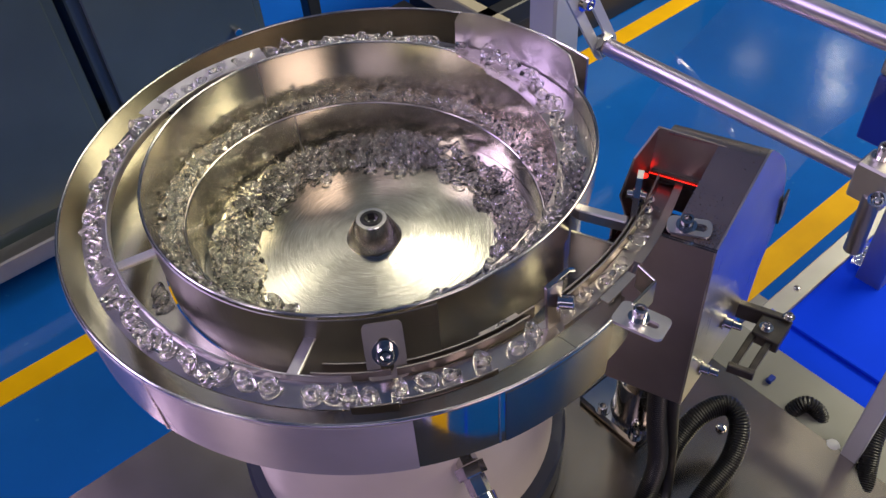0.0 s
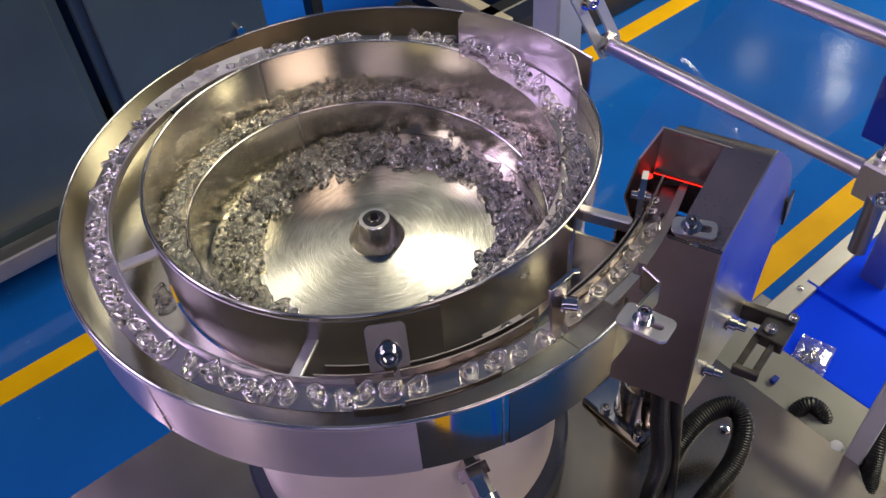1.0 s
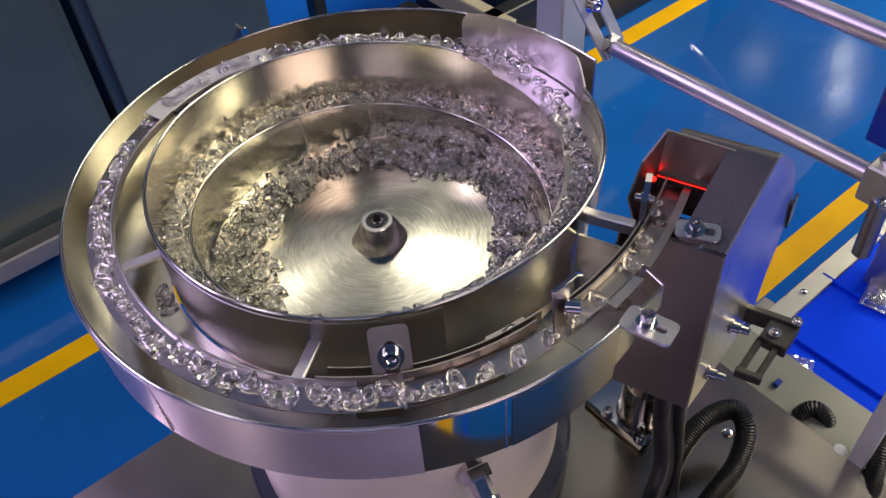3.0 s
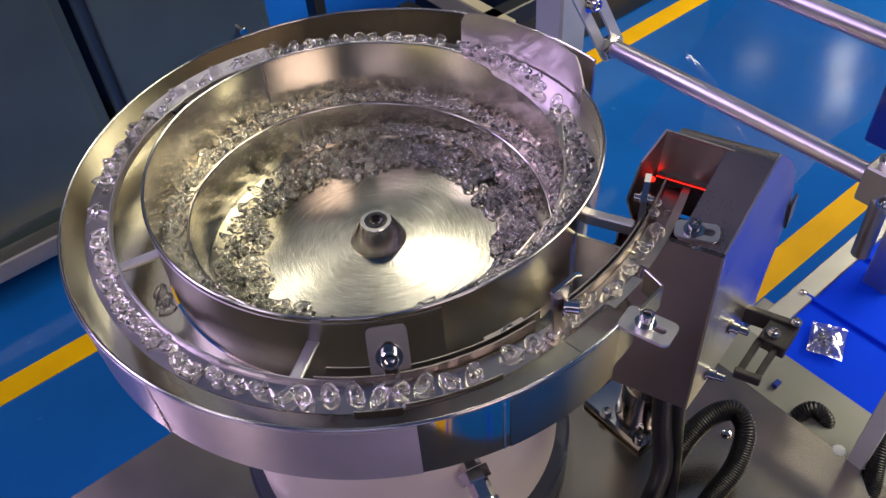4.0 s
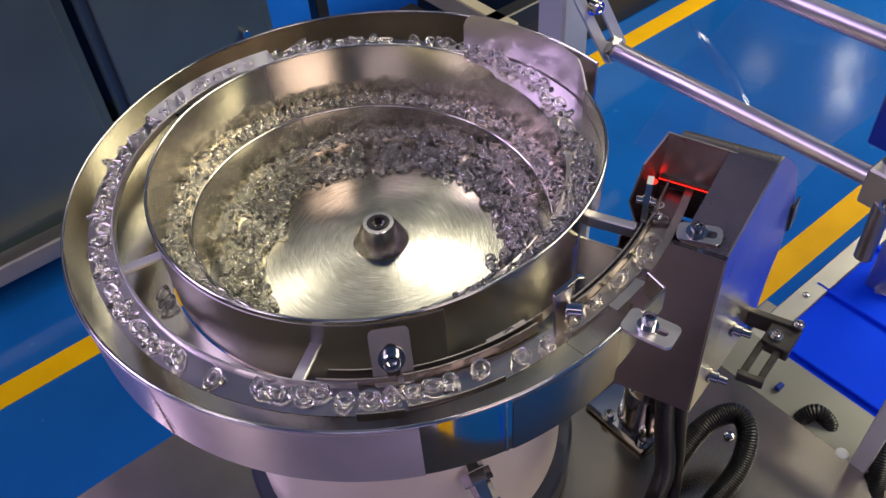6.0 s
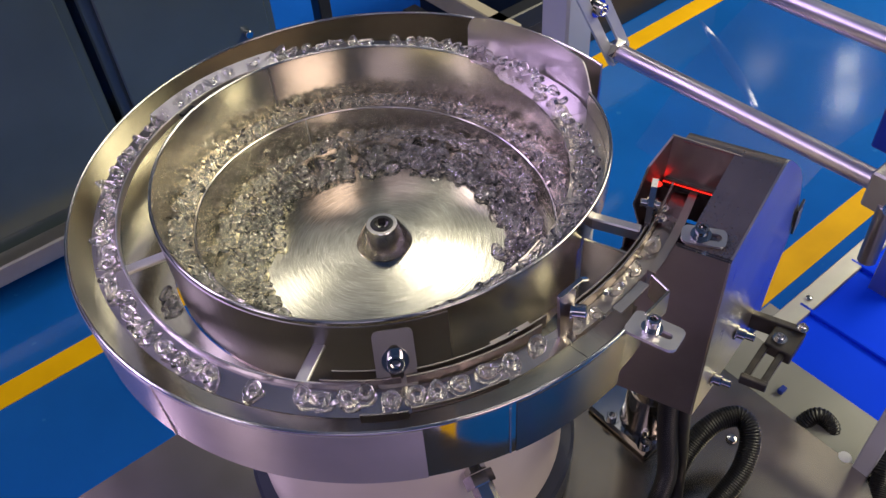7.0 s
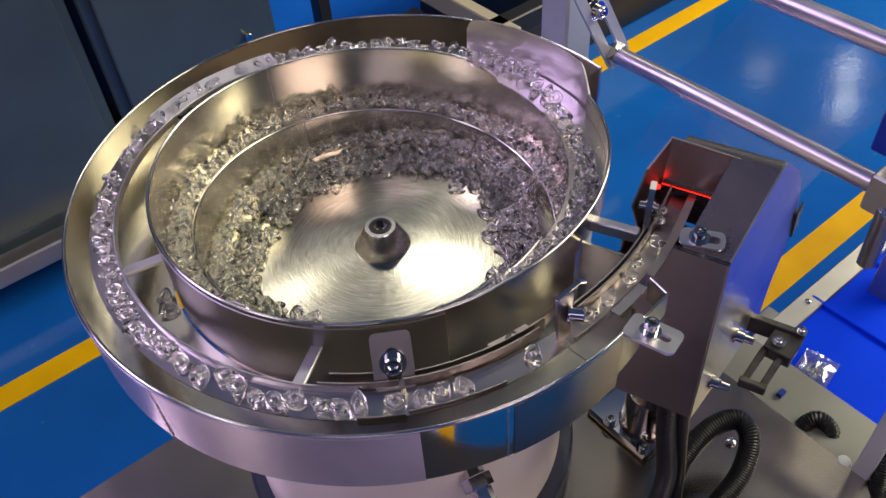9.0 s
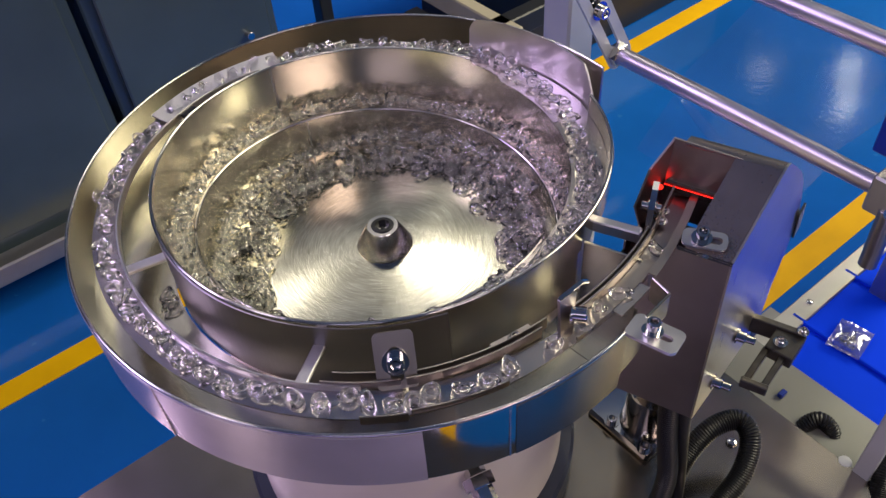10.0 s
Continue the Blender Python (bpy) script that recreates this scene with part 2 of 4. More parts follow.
def lathe(profile, n=48, m=Matrix(), bm=None):
    """Turned form: profile of (radius, height) from axis to axis, placed by m."""
    bm = bm or bmesh.new()
    rows = []
    for r, z in profile:
        if r < 1e-6:
            rows.append([bm.verts.new(m @ Vector((0, 0, z)))])
        else:
            rows.append([bm.verts.new(m @ Vector((r * math.cos(2 * math.pi * i / n), r * math.sin(2 * math.pi * i / n), z))) for i in range(n)])
    for p, q in zip(rows, rows[1:]):
        for i in range(n):
            j = (i + 1) % n
            f = [p[0] if len(p) == 1 else p[i], q[0] if len(q) == 1 else q[i]]
            if len(q) > 1:
                f.append(q[j])
            if len(p) > 1:
                f.append(p[j])
            if len(f) > 2:
                bm.faces.new(f)
    return bm


def block(size, m=Matrix(), bevel=0.0, bm=None):
    bm = bm or bmesh.new()
    made = bmesh.ops.create_cube(bm, size=1.0, matrix=m @ Matrix.Diagonal((*size, 1)))
    if bevel:
        edges = list({e for v in made["verts"] for e in v.link_edges})
        bmesh.ops.bevel(bm, geom=edges, offset=bevel, segments=1, affect="EDGES", profile=0.5)
    return bm


def along(p, q, side=None):
    """The pose at p whose z runs to q; side steers its x."""
    p, q = Vector(p), Vector(q)
    z = (q - p).normalized()
    s = Vector(side) if side is not None else (Vector((1, 0, 0)) if abs(z.x) < 0.9 else Vector((0, 1, 0)))
    x = (s - z * s.dot(z)).normalized()
    y = z.cross(x)
    return Matrix(((x.x, y.x, z.x, p.x), (x.y, y.y, z.y, p.y), (x.z, y.z, z.z, p.z), (0, 0, 0, 1)))


def rod(p, q, r, n=24, bevel=0.0006, bm=None):
    d = (Vector(q) - Vector(p)).length
    return lathe([(0, 0), (r - bevel, 0), (r, bevel), (r, d - bevel), (r - bevel, d), (0, d)], n, along(p, q), bm)


def plate(outline, holes, thick, m, bevel=0.0):
    """Flat sheet with holes cut through: outlines in the sheet's plane, placed by m."""
    bm = bmesh.new()
    edges = []
    for loop in [outline] + holes:
        vs = [bm.verts.new((x, y, 0)) for x, y in loop]
        edges += [bm.edges.new((vs[i], vs[(i + 1) % len(vs)])) for i in range(len(vs))]
    bmesh.ops.triangle_fill(bm, use_beauty=True, use_dissolve=False, edges=edges)
    made = bmesh.ops.extrude_face_region(bm, geom=bm.faces[:])
    bmesh.ops.translate(bm, verts=[v for v in made["geom"] if isinstance(v, bmesh.types.BMVert)], vec=(0, 0, thick))
    bmesh.ops.transform(bm, matrix=m, verts=bm.verts[:])
    return bm


def rounded(w, h, r, n=5, cx=0.0, cy=0.0):
    pts = []
    for sx, sy, a in ((1, 1, 0), (-1, 1, 90), (-1, -1, 180), (1, -1, 270)):
        for i in range(n + 1):
            b = radians(a + 90 * i / n)
            pts.append((cx + sx * (w / 2 - r) + r * math.cos(b), cy + sy * (h / 2 - r) + r * math.sin(b)))
    return pts


def cap_screw(parent, p, way, r=0.0044, h=0.005, washer=True, label="socket-head cap screw of bright steel"):
    """Socket-head screw with a washer; way points out of the head."""
    p, way = Vector(p), Vector(way).normalized()
    m = along(p, p + way)
    bm = bmesh.new()
    w = 0.0012 if washer else 0.0
    if washer:
        lathe([(0, 0), (r * 1.45, 0), (r * 1.5, 0.0003), (r * 1.5, w), (r * 0.9, w)], 24, m, bm)
    lathe([(r, w), (r, w + h - 0.0006), (r - 0.0006, w + h), (r * 0.62, w + h)], 24, m, bm)
    lathe([(r * 0.62, w + h), (r * 0.56, w + h - 0.0004), (r * 0.56, w + h * 0.4), (0, w + h * 0.36)], 6, m, bm)
    return part("cap_screw", bm, M_CHROME, parent, "", 30)


def hose(points, r, ribs=0.0, pitch=0.004, n=14, bm=None):
    """A hose along a smooth line through the points; ribs: how proud its rings stand."""
    bm = bm or bmesh.new()
    pts = [Vector(p) for p in points]
    line = []
    for i in range(len(pts) - 1):
        a, b, c, d = pts[max(i - 1, 0)], pts[i], pts[i + 1], pts[min(i + 2, len(pts) - 1)]
        for k in range(24):
            s = k / 24
            line.append(0.5 * ((2 * b) + (c - a) * s + (2 * a - 5 * b + 4 * c - d) * s * s + (3 * b - a - 3 * c + d) * s ** 3))
    line.append(pts[-1])
    even, run = [line[0]], 0.0
    step = pitch / 4 if ribs else 0.004
    for a, b in zip(line, line[1:]):
        d = (b - a).length
        while run + d >= step:
            a = a + (b - a).normalized() * (step - run)
            d = (b - a).length
            even.append(a)
            run = 0.0
        run += d
    side = Vector((0.3, 0.2, 1))
    prev = None
    for i, p in enumerate(even):
        way = (even[min(i + 1, len(even) - 1)] - even[max(i - 1, 0)]).normalized()
        x = (side - way * side.dot(way)).normalized()
        side = x
        y = way.cross(x)
        rr = r + (ribs * (1, 0.3, -1, 0.3)[i % 4] if ribs else 0)
        ring = [bm.verts.new(p + (x * math.cos(2 * math.pi * j / n) + y * math.sin(2 * math.pi * j / n)) * rr) for j in range(n)]
        if prev:
            for j in range(n):
                bm.faces.new((prev[j], prev[(j + 1) % n], ring[(j + 1) % n], ring[j]))
        else:
            bm.faces.new(ring)
        prev = ring
    bm.faces.new(prev)
    return bm


def blend(x, pairs):
    """Smooth value between (place, value) pairs."""
    if x <= pairs[0][0]:
        return pairs[0][1]
    for (a, p), (b, q) in zip(pairs, pairs[1:]):
        if x <= b:
            s = (x - a) / (b - a)
            return p + (q - p) * s
    return pairs[-1][1]


# ---- the hall ----
def hall():
    bm = bmesh.new()
    bmesh.ops.create_grid(bm, x_segments=2, y_segments=2, size=1, matrix=Matrix.Diagonal((10, 10, 1, 1)))
    structure("floor", bm, M_FLOOR, "glossy blue epoxy factory floor with a wavy sheen", "floor")
    for i, (w0, w1) in enumerate(((0.940, 1.000), (0.100, 0.165), (-2.5, -0.62))):
        u0, u1 = ((-7.5, 7.5), (0.55, 7.5), (-0.335, -0.225))[i]
        bm = block((u1 - u0, w1 - w0, 0.002), Matrix.Translation(at((u0 + u1) / 2, (w0 + w1) / 2, 0.0012)) @ MACHINE.to_3x3().to_4x4())
        structure("floor_line_%d" % (i + 1), bm, M_YELLOW, "yellow safety line painted on the blue floor", "floor marking")
    for nm, x, y, sx, sy in (("wall_north", 0, 9.1, 18.4, 0.2), ("wall_east", 9.1, 0, 0.2, 18.0), ("wall_west", -9.1, 0, 0.2, 18.0), ("wall_south", 0, -9.1, 18.4, 0.2)):
        structure(nm, block((sx, sy, 4.2), Matrix.Translation((x, y, 2.1))), M_HALL, "plain grey painted factory wall", "wall")
    structure("ceiling", block((18.4, 18.4, 0.2), Matrix.Translation((0, 0, 4.3))), M_CEILING, "plain pale factory ceiling", "ceiling")


def ceiling_lights():
    """Flat unseen LED panels added under the ceiling, each a frame round a glowing lamp."""
    spots = ((-0.1, 2.95, 1.9, 1.0, 4.14, 2.6, (1.0, 0.96, 0.84)), (2.15, 1.50, 0.16, 0.30, 4.14, 0.65, WARM), (1.02, 1.76, 0.40, 0.50, 4.14, 0.42, WARM), (0.42, 2.80, 0.58, 0.42, 4.06, 6.5, WARM), (-0.80, 2.75, 0.35, 0.22, 4.06, 1.8, WARM), (4.85, 0.9, 2.5, 4.8, 4.14, 325, (1.0, 0.96, 0.74)),
             # Panels at (-2.6, 1.4) and (-3.4, -1.5) are added fill for floor and drum.
             (-4.5, 0.9, 1.5, 2.2, 4.14, 88, (0.66, 0.52, 1.0)), (-2.6, 1.4, 1.0, 0.9, 4.14, 34, (0.72, 0.60, 1.0)), (-1.6, 3.0, 0.5, 0.8, 4.14, 0.9, LILAC), (2.4, -4.3, 2.6, 1.6, 4.14, 62, (1.0, 0.80, 0.80)), (-3.4, -1.5, 1.3, 1.2, 4.14, 32, (0.88, 0.78, 1.0)), (-1.6, -4.6, 2.2, 1.6, 4.14, 16, (0.86, 0.74, 1.0)), (5.55, 6.8, 0.22, 0.22, 4.14, 1.8, WARM), (5.2, 6.2, 0.20, 0.20, 4.14, 1.8, WARM), (4.6, 7.0, 0.3, 0.3, 4.14, 0.7, WARM))
    for x, y, sx, sy, z, power, colour in spots:
        ceiling_glow("unseen_led_lamp", x, y, z, sx, sy, power, colour)
        top = thing("unseen_ceiling_light", (x, y, z + 0.06), "flat unseen LED panel added under the factory ceiling", "ceiling light", "ceiling lights")
        for dx, dy, wx, wy in ((0, sy / 2 + 0.02, sx + 0.08, 0.04), (0, -sy / 2 - 0.02, sx + 0.08, 0.04), (sx / 2 + 0.02, 0, 0.04, sy), (-sx / 2 - 0.02, 0, 0.04, sy)):
            part("frame", block((wx, wy, 4.2 - z), Matrix.Translation((x + dx, y + dy, (z + 4.2) / 2))), M_ALU, top)


# ---- the bowl feeder ----
FLOOR_Z = 0.909           # bowl floor
LIP_R = 0.1325            # inner edge of the climbing ledge


def lip_z(a):
    """Height of the climbing ledge at an angle that runs on from -40 to 425 degrees."""
    return 0.9293 + 0.0618 * min(a, 300) / 360 + 0.00004 * max(a - 300, 0)


def upper_lip(a):
    return LIP_R + 0.0065 * min(max((a - 300) / 60, 0), 1)


def wall_r(a):
    """Spiral wall: round for most of a turn, then opening outward."""
    s = min(max((a - 292) / 80, 0), 1)
    return 0.150 + 0.017 * s * s * (3 - 2 * s)


def rim_z(a):
    return 1.0 - 0.0125 * min(max((150 - a) / 97, 0), 1)


TRACK = [(50, 0.161), (76, 0.164), (92, 0.169), (133, 0.183), (160, 0.1855), (213, 0.187), (241, 0.191), (270, 0.194), (300, 0.1920), (315, 0.1955), (322, 0.1990), (331, 0.2020), (340, 0.2095), (349, 0.2190)]
TRACK_Z = 0.983


def track_r(a):
    return sum(blend(a + d, TRACK) for d in (-6, -3, 0, 3, 6)) / 5


def pan_r(a):
    """The pan is rolled a little out of round."""
    return 0.2125 + 0.0026 * math.cos(radians(2 * (a - 112)))


def feeder():
    f = thing("bowl_feeder", (0, 0, 0.63), "polished stainless steel vibratory bowl feeder on a cream drum", "bowl feeder")
    # bowl
    part("bowl_floor", lathe([(0, FLOOR_Z + 0.004), (0.03, FLOOR_Z + 0.0036), (0.08, FLOOR_Z + 0.002), (0.131, FLOOR_Z), (0.131, FLOOR_Z - 0.003), (0, FLOOR_Z - 0.003)], 96), M_DISC, f, "turned steel floor with fine ring scratches", 20)
    t = 0.0016
    part("bowl_wall", sweep(lambda a: [(0.150, 0.905), (0.150 + t, 0.905), (0.150 + t, rim_z(a)), (0.1504 + t / 2, rim_z(a) + 0.0004), (0.150, rim_z(a))], 53, 300, 170), M_WALL, f, "curved inner wall of brushed stainless steel")
    # Darker steel over the wall's outside carries the shade that falls there.
    part("shaded_outer_face", sweep(lambda a: [(0.1513, 0.9385), (0.1521, 0.9385), (0.1521, rim_z(a) - 0.0030), (0.1513, rim_z(a) - 0.0025)], 150, 281, 120), M_DARKSTEEL, f, "outer face of the bowl, shade put into its darker steel")
    part("lower_wall", sweep(lambda a: [(0.150, 0.905), (0.150 + t, 0.905), (0.150 + t, lip_z(a) - 0.002), (0.150, lip_z(a) - 0.002)], 300, 413, 80), M_WALL, f)
    part("spiral_wall", sweep(lambda a: [(wall_r(a), lip_z(a) - 0.004), (wall_r(a) + t, lip_z(a) - 0.004), (wall_r(a) + t, 1.0), (wall_r(a), 1.0)], 298, 371, 70), M_WALL, f, "wall end that opens outward")
    part("outer_apron", sweep(lambda a: [(wall_r(a) - 0.001, 0.93), (wall_r(a) + t - 0.0012, 0.93), (wall_r(a) + t - 0.0012, lip_z(a) - 0.005), (wall_r(a) - 0.001, lip_z(a) - 0.005)], 300, 330, 30), M_WALL, f)
    part("ledge_riser", sweep(lambda a: [(LIP_R - 0.0012, FLOOR_Z - 0.002), (LIP_R, FLOOR_Z - 0.002), (LIP_R, lip_z(a) - 0.0015), (LIP_R - 0.0012, lip_z(a) - 0.0015)], -40, 319, 180), M_WALL, f, "upright steel strip under the climbing ledge")
    part("climbing_ledge", sweep(lambda a: [(LIP_R - 0.0014, lip_z(a) - 0.0014), (0.1498, lip_z(a) - 0.0014 - 0.001), (0.1498, lip_z(a) - 0.001), (LIP_R - 0.0014, lip_z(a) + 0.0002)], -40, 300, 180), M_WALL, f, "narrow ledge that climbs round the wall")
    part("upper_ledge", sweep(lambda a: [(upper_lip(a), lip_z(a) - 0.0014), (wall_r(a) - 0.0002, lip_z(a) - 0.0014), (wall_r(a) - 0.0002, lip_z(a)), (upper_lip(a), lip_z(a) + 0.0003)], 300.2, 371, 80), M_TRACK, f, "upper end of the climbing ledge")
    for a, z0, z1, r in ((118, 0.958, 0.9955, 0.1497), (112, FLOOR_Z, 0.947, LIP_R - 0.0014)):
        c, s = math.cos(radians(a)), math.sin(radians(a))
        part("weld_seam", block((0.0006, 0.0012, z1 - z0), Matrix.Translation((r * c, r * s, (z0 + z1) / 2)) @ pose(0, 0, 0, 0, 0, a)), M_DARKSTEEL, f, "thin upright weld seam")
    # hub
    hub = part("hub", lathe([(0, FLOOR_Z + 0.003), (0.0212, FLOOR_Z + 0.003), (0.0214, FLOOR_Z + 0.0040), (0.0212, FLOOR_Z + 0.0048), (0.0122, FLOOR_Z + 0.0222), (0.0116, FLOOR_Z + 0.0229), (0.0088, FLOOR_Z + 0.0229), (0.0086, FLOOR_Z + 0.0205), (0, FLOOR_Z + 0.0198)], 64), M_CHROME, f, "turned steel cone in the middle of the bowl", 24)
    bm = lathe([(0.0084, FLOOR_Z + 0.0199), (0.0084, FLOOR_Z + 0.0234), (0.0078, FLOOR_Z + 0.0240), (0.0054, FLOOR_Z + 0.0240)], 32)
    lathe([(0.0054, FLOOR_Z + 0.0240), (0.0050, FLOOR_Z + 0.0236), (0.0050, FLOOR_Z + 0.0200), (0, FLOOR_Z + 0.0199)], 6, Matrix(), bm)
    # Black colour stands in for the darkness of the screw hole.
    part("hub_screw", bm, M_BLACK, hub, "socket screw in the hub, black in place of its dark hole", 30)
    # slide and guard plate at the back
    def guard_r(a):
        return blend(a, [(8, 0.1685), (17, 0.1715), (30, 0.1705), (45, 0.1690), (62, 0.1690), (66, 0.174)])

    def guard_top(a):
        return blend(a, [(12, 0.992), (16, 1.008), (18, 1.0135), (30, 1.0145), (50, 1.0135), (54.5, 1.0115), (56, 1.006), (56.4, 1.002)])

    def slide_in(a):
        return blend(a, [(8, 0.139), (38, 0.1395), (42, 0.145), (54, 0.152), (60, 0.1545), (66, 0.1555)])

    part("slide_plate", sweep(lambda a: [(slide_in(a), blend(a, [(8, 0.9825), (40, 0.9835), (66, TRACK_Z - 0.0005)])), (guard_r(a) - 0.001, TRACK_Z - 0.002), (guard_r(a) - 0.001, TRACK_Z - 0.0006), (slide_in(a), blend(a, [(8, 0.9838), (40, 0.9848), (66, TRACK_Z + 0.0010)]))], 11.5, 66, 60), M_TRACK, f, "sloping steel slide onto the outer track")
    part("guard_plate", sweep(lambda a: [(guard_r(a), 0.972), (guard_r(a) + 0.0012, 0.972), (guard_r(a) + 0.0030, guard_top(a)), (guard_r(a) + 0.0018, guard_top(a))], 12, 56.4, 60), M_GUARD, f, "curved guard plate with a rounded corner")
    for nm, a0, a1, fr, fz in (("bowl_rim", 53, 298, lambda a: 0.1508, rim_z), ("bowl_rim", 298.2, 371, lambda a: wall_r(a) + 0.0008, lambda a: 1.0), ("pan_rim", 24, 306, lambda a: pan_r(a) - 0.0002, lambda a: 0.9852), ("ledge_lip", -40, 300, lambda a: LIP_R - 0.0012, lambda a: lip_z(a) + 0.0002)):
        part(nm, sweep(lambda a: [(fr(a) + 0.0013 * math.cos(k * 0.6283), fz(a) + 0.0013 * math.sin(k * 0.6283)) for k in range(10)], a0, a1, 170), M_CHROME, f, "bright rounded rim", 60)
    # pan
    def pan_sec(a):
        r = pan_r(a)
        return [(0.1535, 0.9385), (r - 0.0022, 0.9385), (r - 0.0012, 0.9850), (r - 0.0002, 0.9862), (r + 0.0008, 0.9850), (r, 0.934), (r - 0.004, 0.9362), (0.1535, 0.9362)]
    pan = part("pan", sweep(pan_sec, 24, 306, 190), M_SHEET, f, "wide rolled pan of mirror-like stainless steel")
    # Inner faces take a darker, rougher steel than the outside.
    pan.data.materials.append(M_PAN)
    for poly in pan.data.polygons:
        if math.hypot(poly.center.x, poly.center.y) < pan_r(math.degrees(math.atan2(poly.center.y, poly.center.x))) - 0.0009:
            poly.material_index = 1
    part("pan_skirt", sweep(lambda a: [(pan_r(a) - 0.0002, 0.9342), (pan_r(a) + 0.0007, 0.9342), (pan_r(a) + 0.0014, 0.9838), (pan_r(a) + 0.0004, 0.9838)], 196, 271, 90), M_SKIRT, pan, "satin brushed sheet round the outside of the pan, lilac light in its colour")
    # Darker end sheet: the dark reflections here are put into the steel's tone.
    part("pan_skirt", sweep(lambda a: [(pan_r(a) - 0.0002, 0.9342), (pan_r(a) + 0.0007, 0.9342), (pan_r(a) + 0.0014, 0.9838), (pan_r(a) + 0.0004, 0.9838)], 285, 306, 24), M_TABLE, pan, "brushed end sheet of the pan, dark reflections put into its tone")
    for a in (228, 284):
        c, s = math.cos(radians(a)), math.sin(radians(a))
        r = pan_r(a) + (0.0011 if a < 270 else 0.0004)
        part("sheet_joint", block((0.0010, 0.0012, 0.049), Matrix.Translation((r * c, r * s, 0.9595)) @ pose(0, 0, 0, 0, 0, a)), M_TRACK, pan)
    part("pan_end", block((0.038, 0.0016, 0.048), Matrix.Translation((0.177 * math.cos(radians(-38)), 0.177 * math.sin(radians(-38)), 0.960)) @ pose(0, 0, 0, 0, 0, -38)), M_PAN, pan, "bent end of the pan", 0)
    part("pan_tongue", sweep(lambda a: [(0.156, 0.9385), (0.1985, 0.9385), (0.1985, 0.9362), (0.156, 0.9362)], 306.2, 322, 20), M_PAN, pan)
    part("pan_side", sweep(lambda a: [(0.2105, 0.9362), (0.2120, 0.9362), (0.2120, 0.975 - 0.02 * (a - 306) / 12), (0.2105, 0.975 - 0.02 * (a - 306) / 12)], 306.2, 318, 14), M_PAN, pan)
    # outer track
    def half(a):
        return blend(a, [(268, 0.0085), (286, 0.0075), (300, 0.0058), (349, 0.0052)])

    def base(a):
        r, h = track_r(a), half(a)
        return [(r - h, TRACK_Z - 0.0012), (r + h, TRACK_Z - 0.0024), (r + h, TRACK_Z - 0.0012), (r - h, TRACK_Z)]

    def strip(name, a0, a1, r0, r1, z0, z1, mat, label="", n=40):
        return part(name, sweep(lambda a: [(track_r(a) + r0, TRACK_Z + z0), (track_r(a) + r1, TRACK_Z + z0), (track_r(a) + r1, TRACK_Z + z1), (track_r(a) + r0, TRACK_Z + z1)], a0, a1, n), mat, tr, label)
    tr = part("outer_track", sweep(base, 62, 299, 190), M_TRACK, f, "narrow steel track that circles inside the pan")
    part("track_lip", sweep(lambda a: [(track_r(a) - 0.0101, TRACK_Z - 0.0016), (track_r(a) - 0.0085, TRACK_Z - 0.0016), (track_r(a) - 0.0085, TRACK_Z + 0.0038), (track_r(a) - 0.0089, TRACK_Z + 0.0045), (track_r(a) - 0.0097, TRACK_Z + 0.0045), (track_r(a) - 0.0101, TRACK_Z + 0.0038)], 118, 262, 110), M_GUARD, tr, "bright raised inner edge of the track")
    for a0, a1, dr, z0, z1 in ((255, 269, -0.0105, -0.001, 0.0065), (257, 268, -0.0155, 0.000, 0.0085), (270, 296, -0.0100, -0.001, 0.0075), (272, 298, -0.0132, -0.001, 0.0085), (262, 269.5, 0.0080, -0.006, 0.0010), (270, 286, 0.0068, -0.003, 0.0016)):
        strip("guide_strip", a0, a1, dr, dr + 0.0009, z0, z1, M_BOX)
    for a0, a1, dr, z1 in ((299, 333, -0.0072, 0.0075), (301, 331, -0.0098, 0.0085), (300, 322, 0.0046, 0.0020)):
        strip("guide_strip", a0, a1, dr, dr + 0.0012, -0.002, z1, M_BOX)
    strip("outer_flange", 319, 341.5, 0.0056, 0.0108, 0.0024, 0.0036, M_BOX, "flat steel flange along the chute")
    strip("outer_flange", 308.5, 316.5, 0.0052, 0.0120, 0.0008, 0.0020, M_TRACK)
    # Chute floor is darker and rougher than the rest of the track.
    part("chute_base", sweep(base, 299, 341, 50), M_BOX, tr, "floor of the chute in darker, rougher steel")
    strip("flange_web", 319, 341.5, 0.0052, 0.0062, -0.010, 0.0024, M_BOX)
    strip("chute_wall", 332, 341, -0.0070, -0.0056, -0.002, 0.0085, M_BOX)
    part("chute_shelf", sweep(lambda a: [(track_r(a) - 0.022, TRACK_Z - 0.003), (track_r(a) - 0.0088, TRACK_Z - 0.003), (track_r(a) - 0.0088, TRACK_Z - 0.0016), (track_r(a) - 0.022, TRACK_Z - 0.0016)], 287, 296, 24), M_BOX, tr)
    # Small black block set on the track as a dark mark.
    part("black_block", block((0.007, 0.013, 0.003), Matrix.Translation((-0.137, 0.105, 0.9845)) @ pose(0, 0, 0, 0, 0, 142)), M_BLACK, tr, "small black block on the track")
    part("banked_plate", sweep(lambda a: [(track_r(a) - 0.007, TRACK_Z + 0.0003), (track_r(a) + 0.009, TRACK_Z + 0.0033), (track_r(a) + 0.009, TRACK_Z + 0.0043), (track_r(a) - 0.007, TRACK_Z + 0.0013)], 112, 148, 36), M_GUARD, tr, "bright banked plate on the track")
    # struts between bowl and track
    for a in (-161, -108):
        a2 = a - (0 if a < -150 else 1.5)
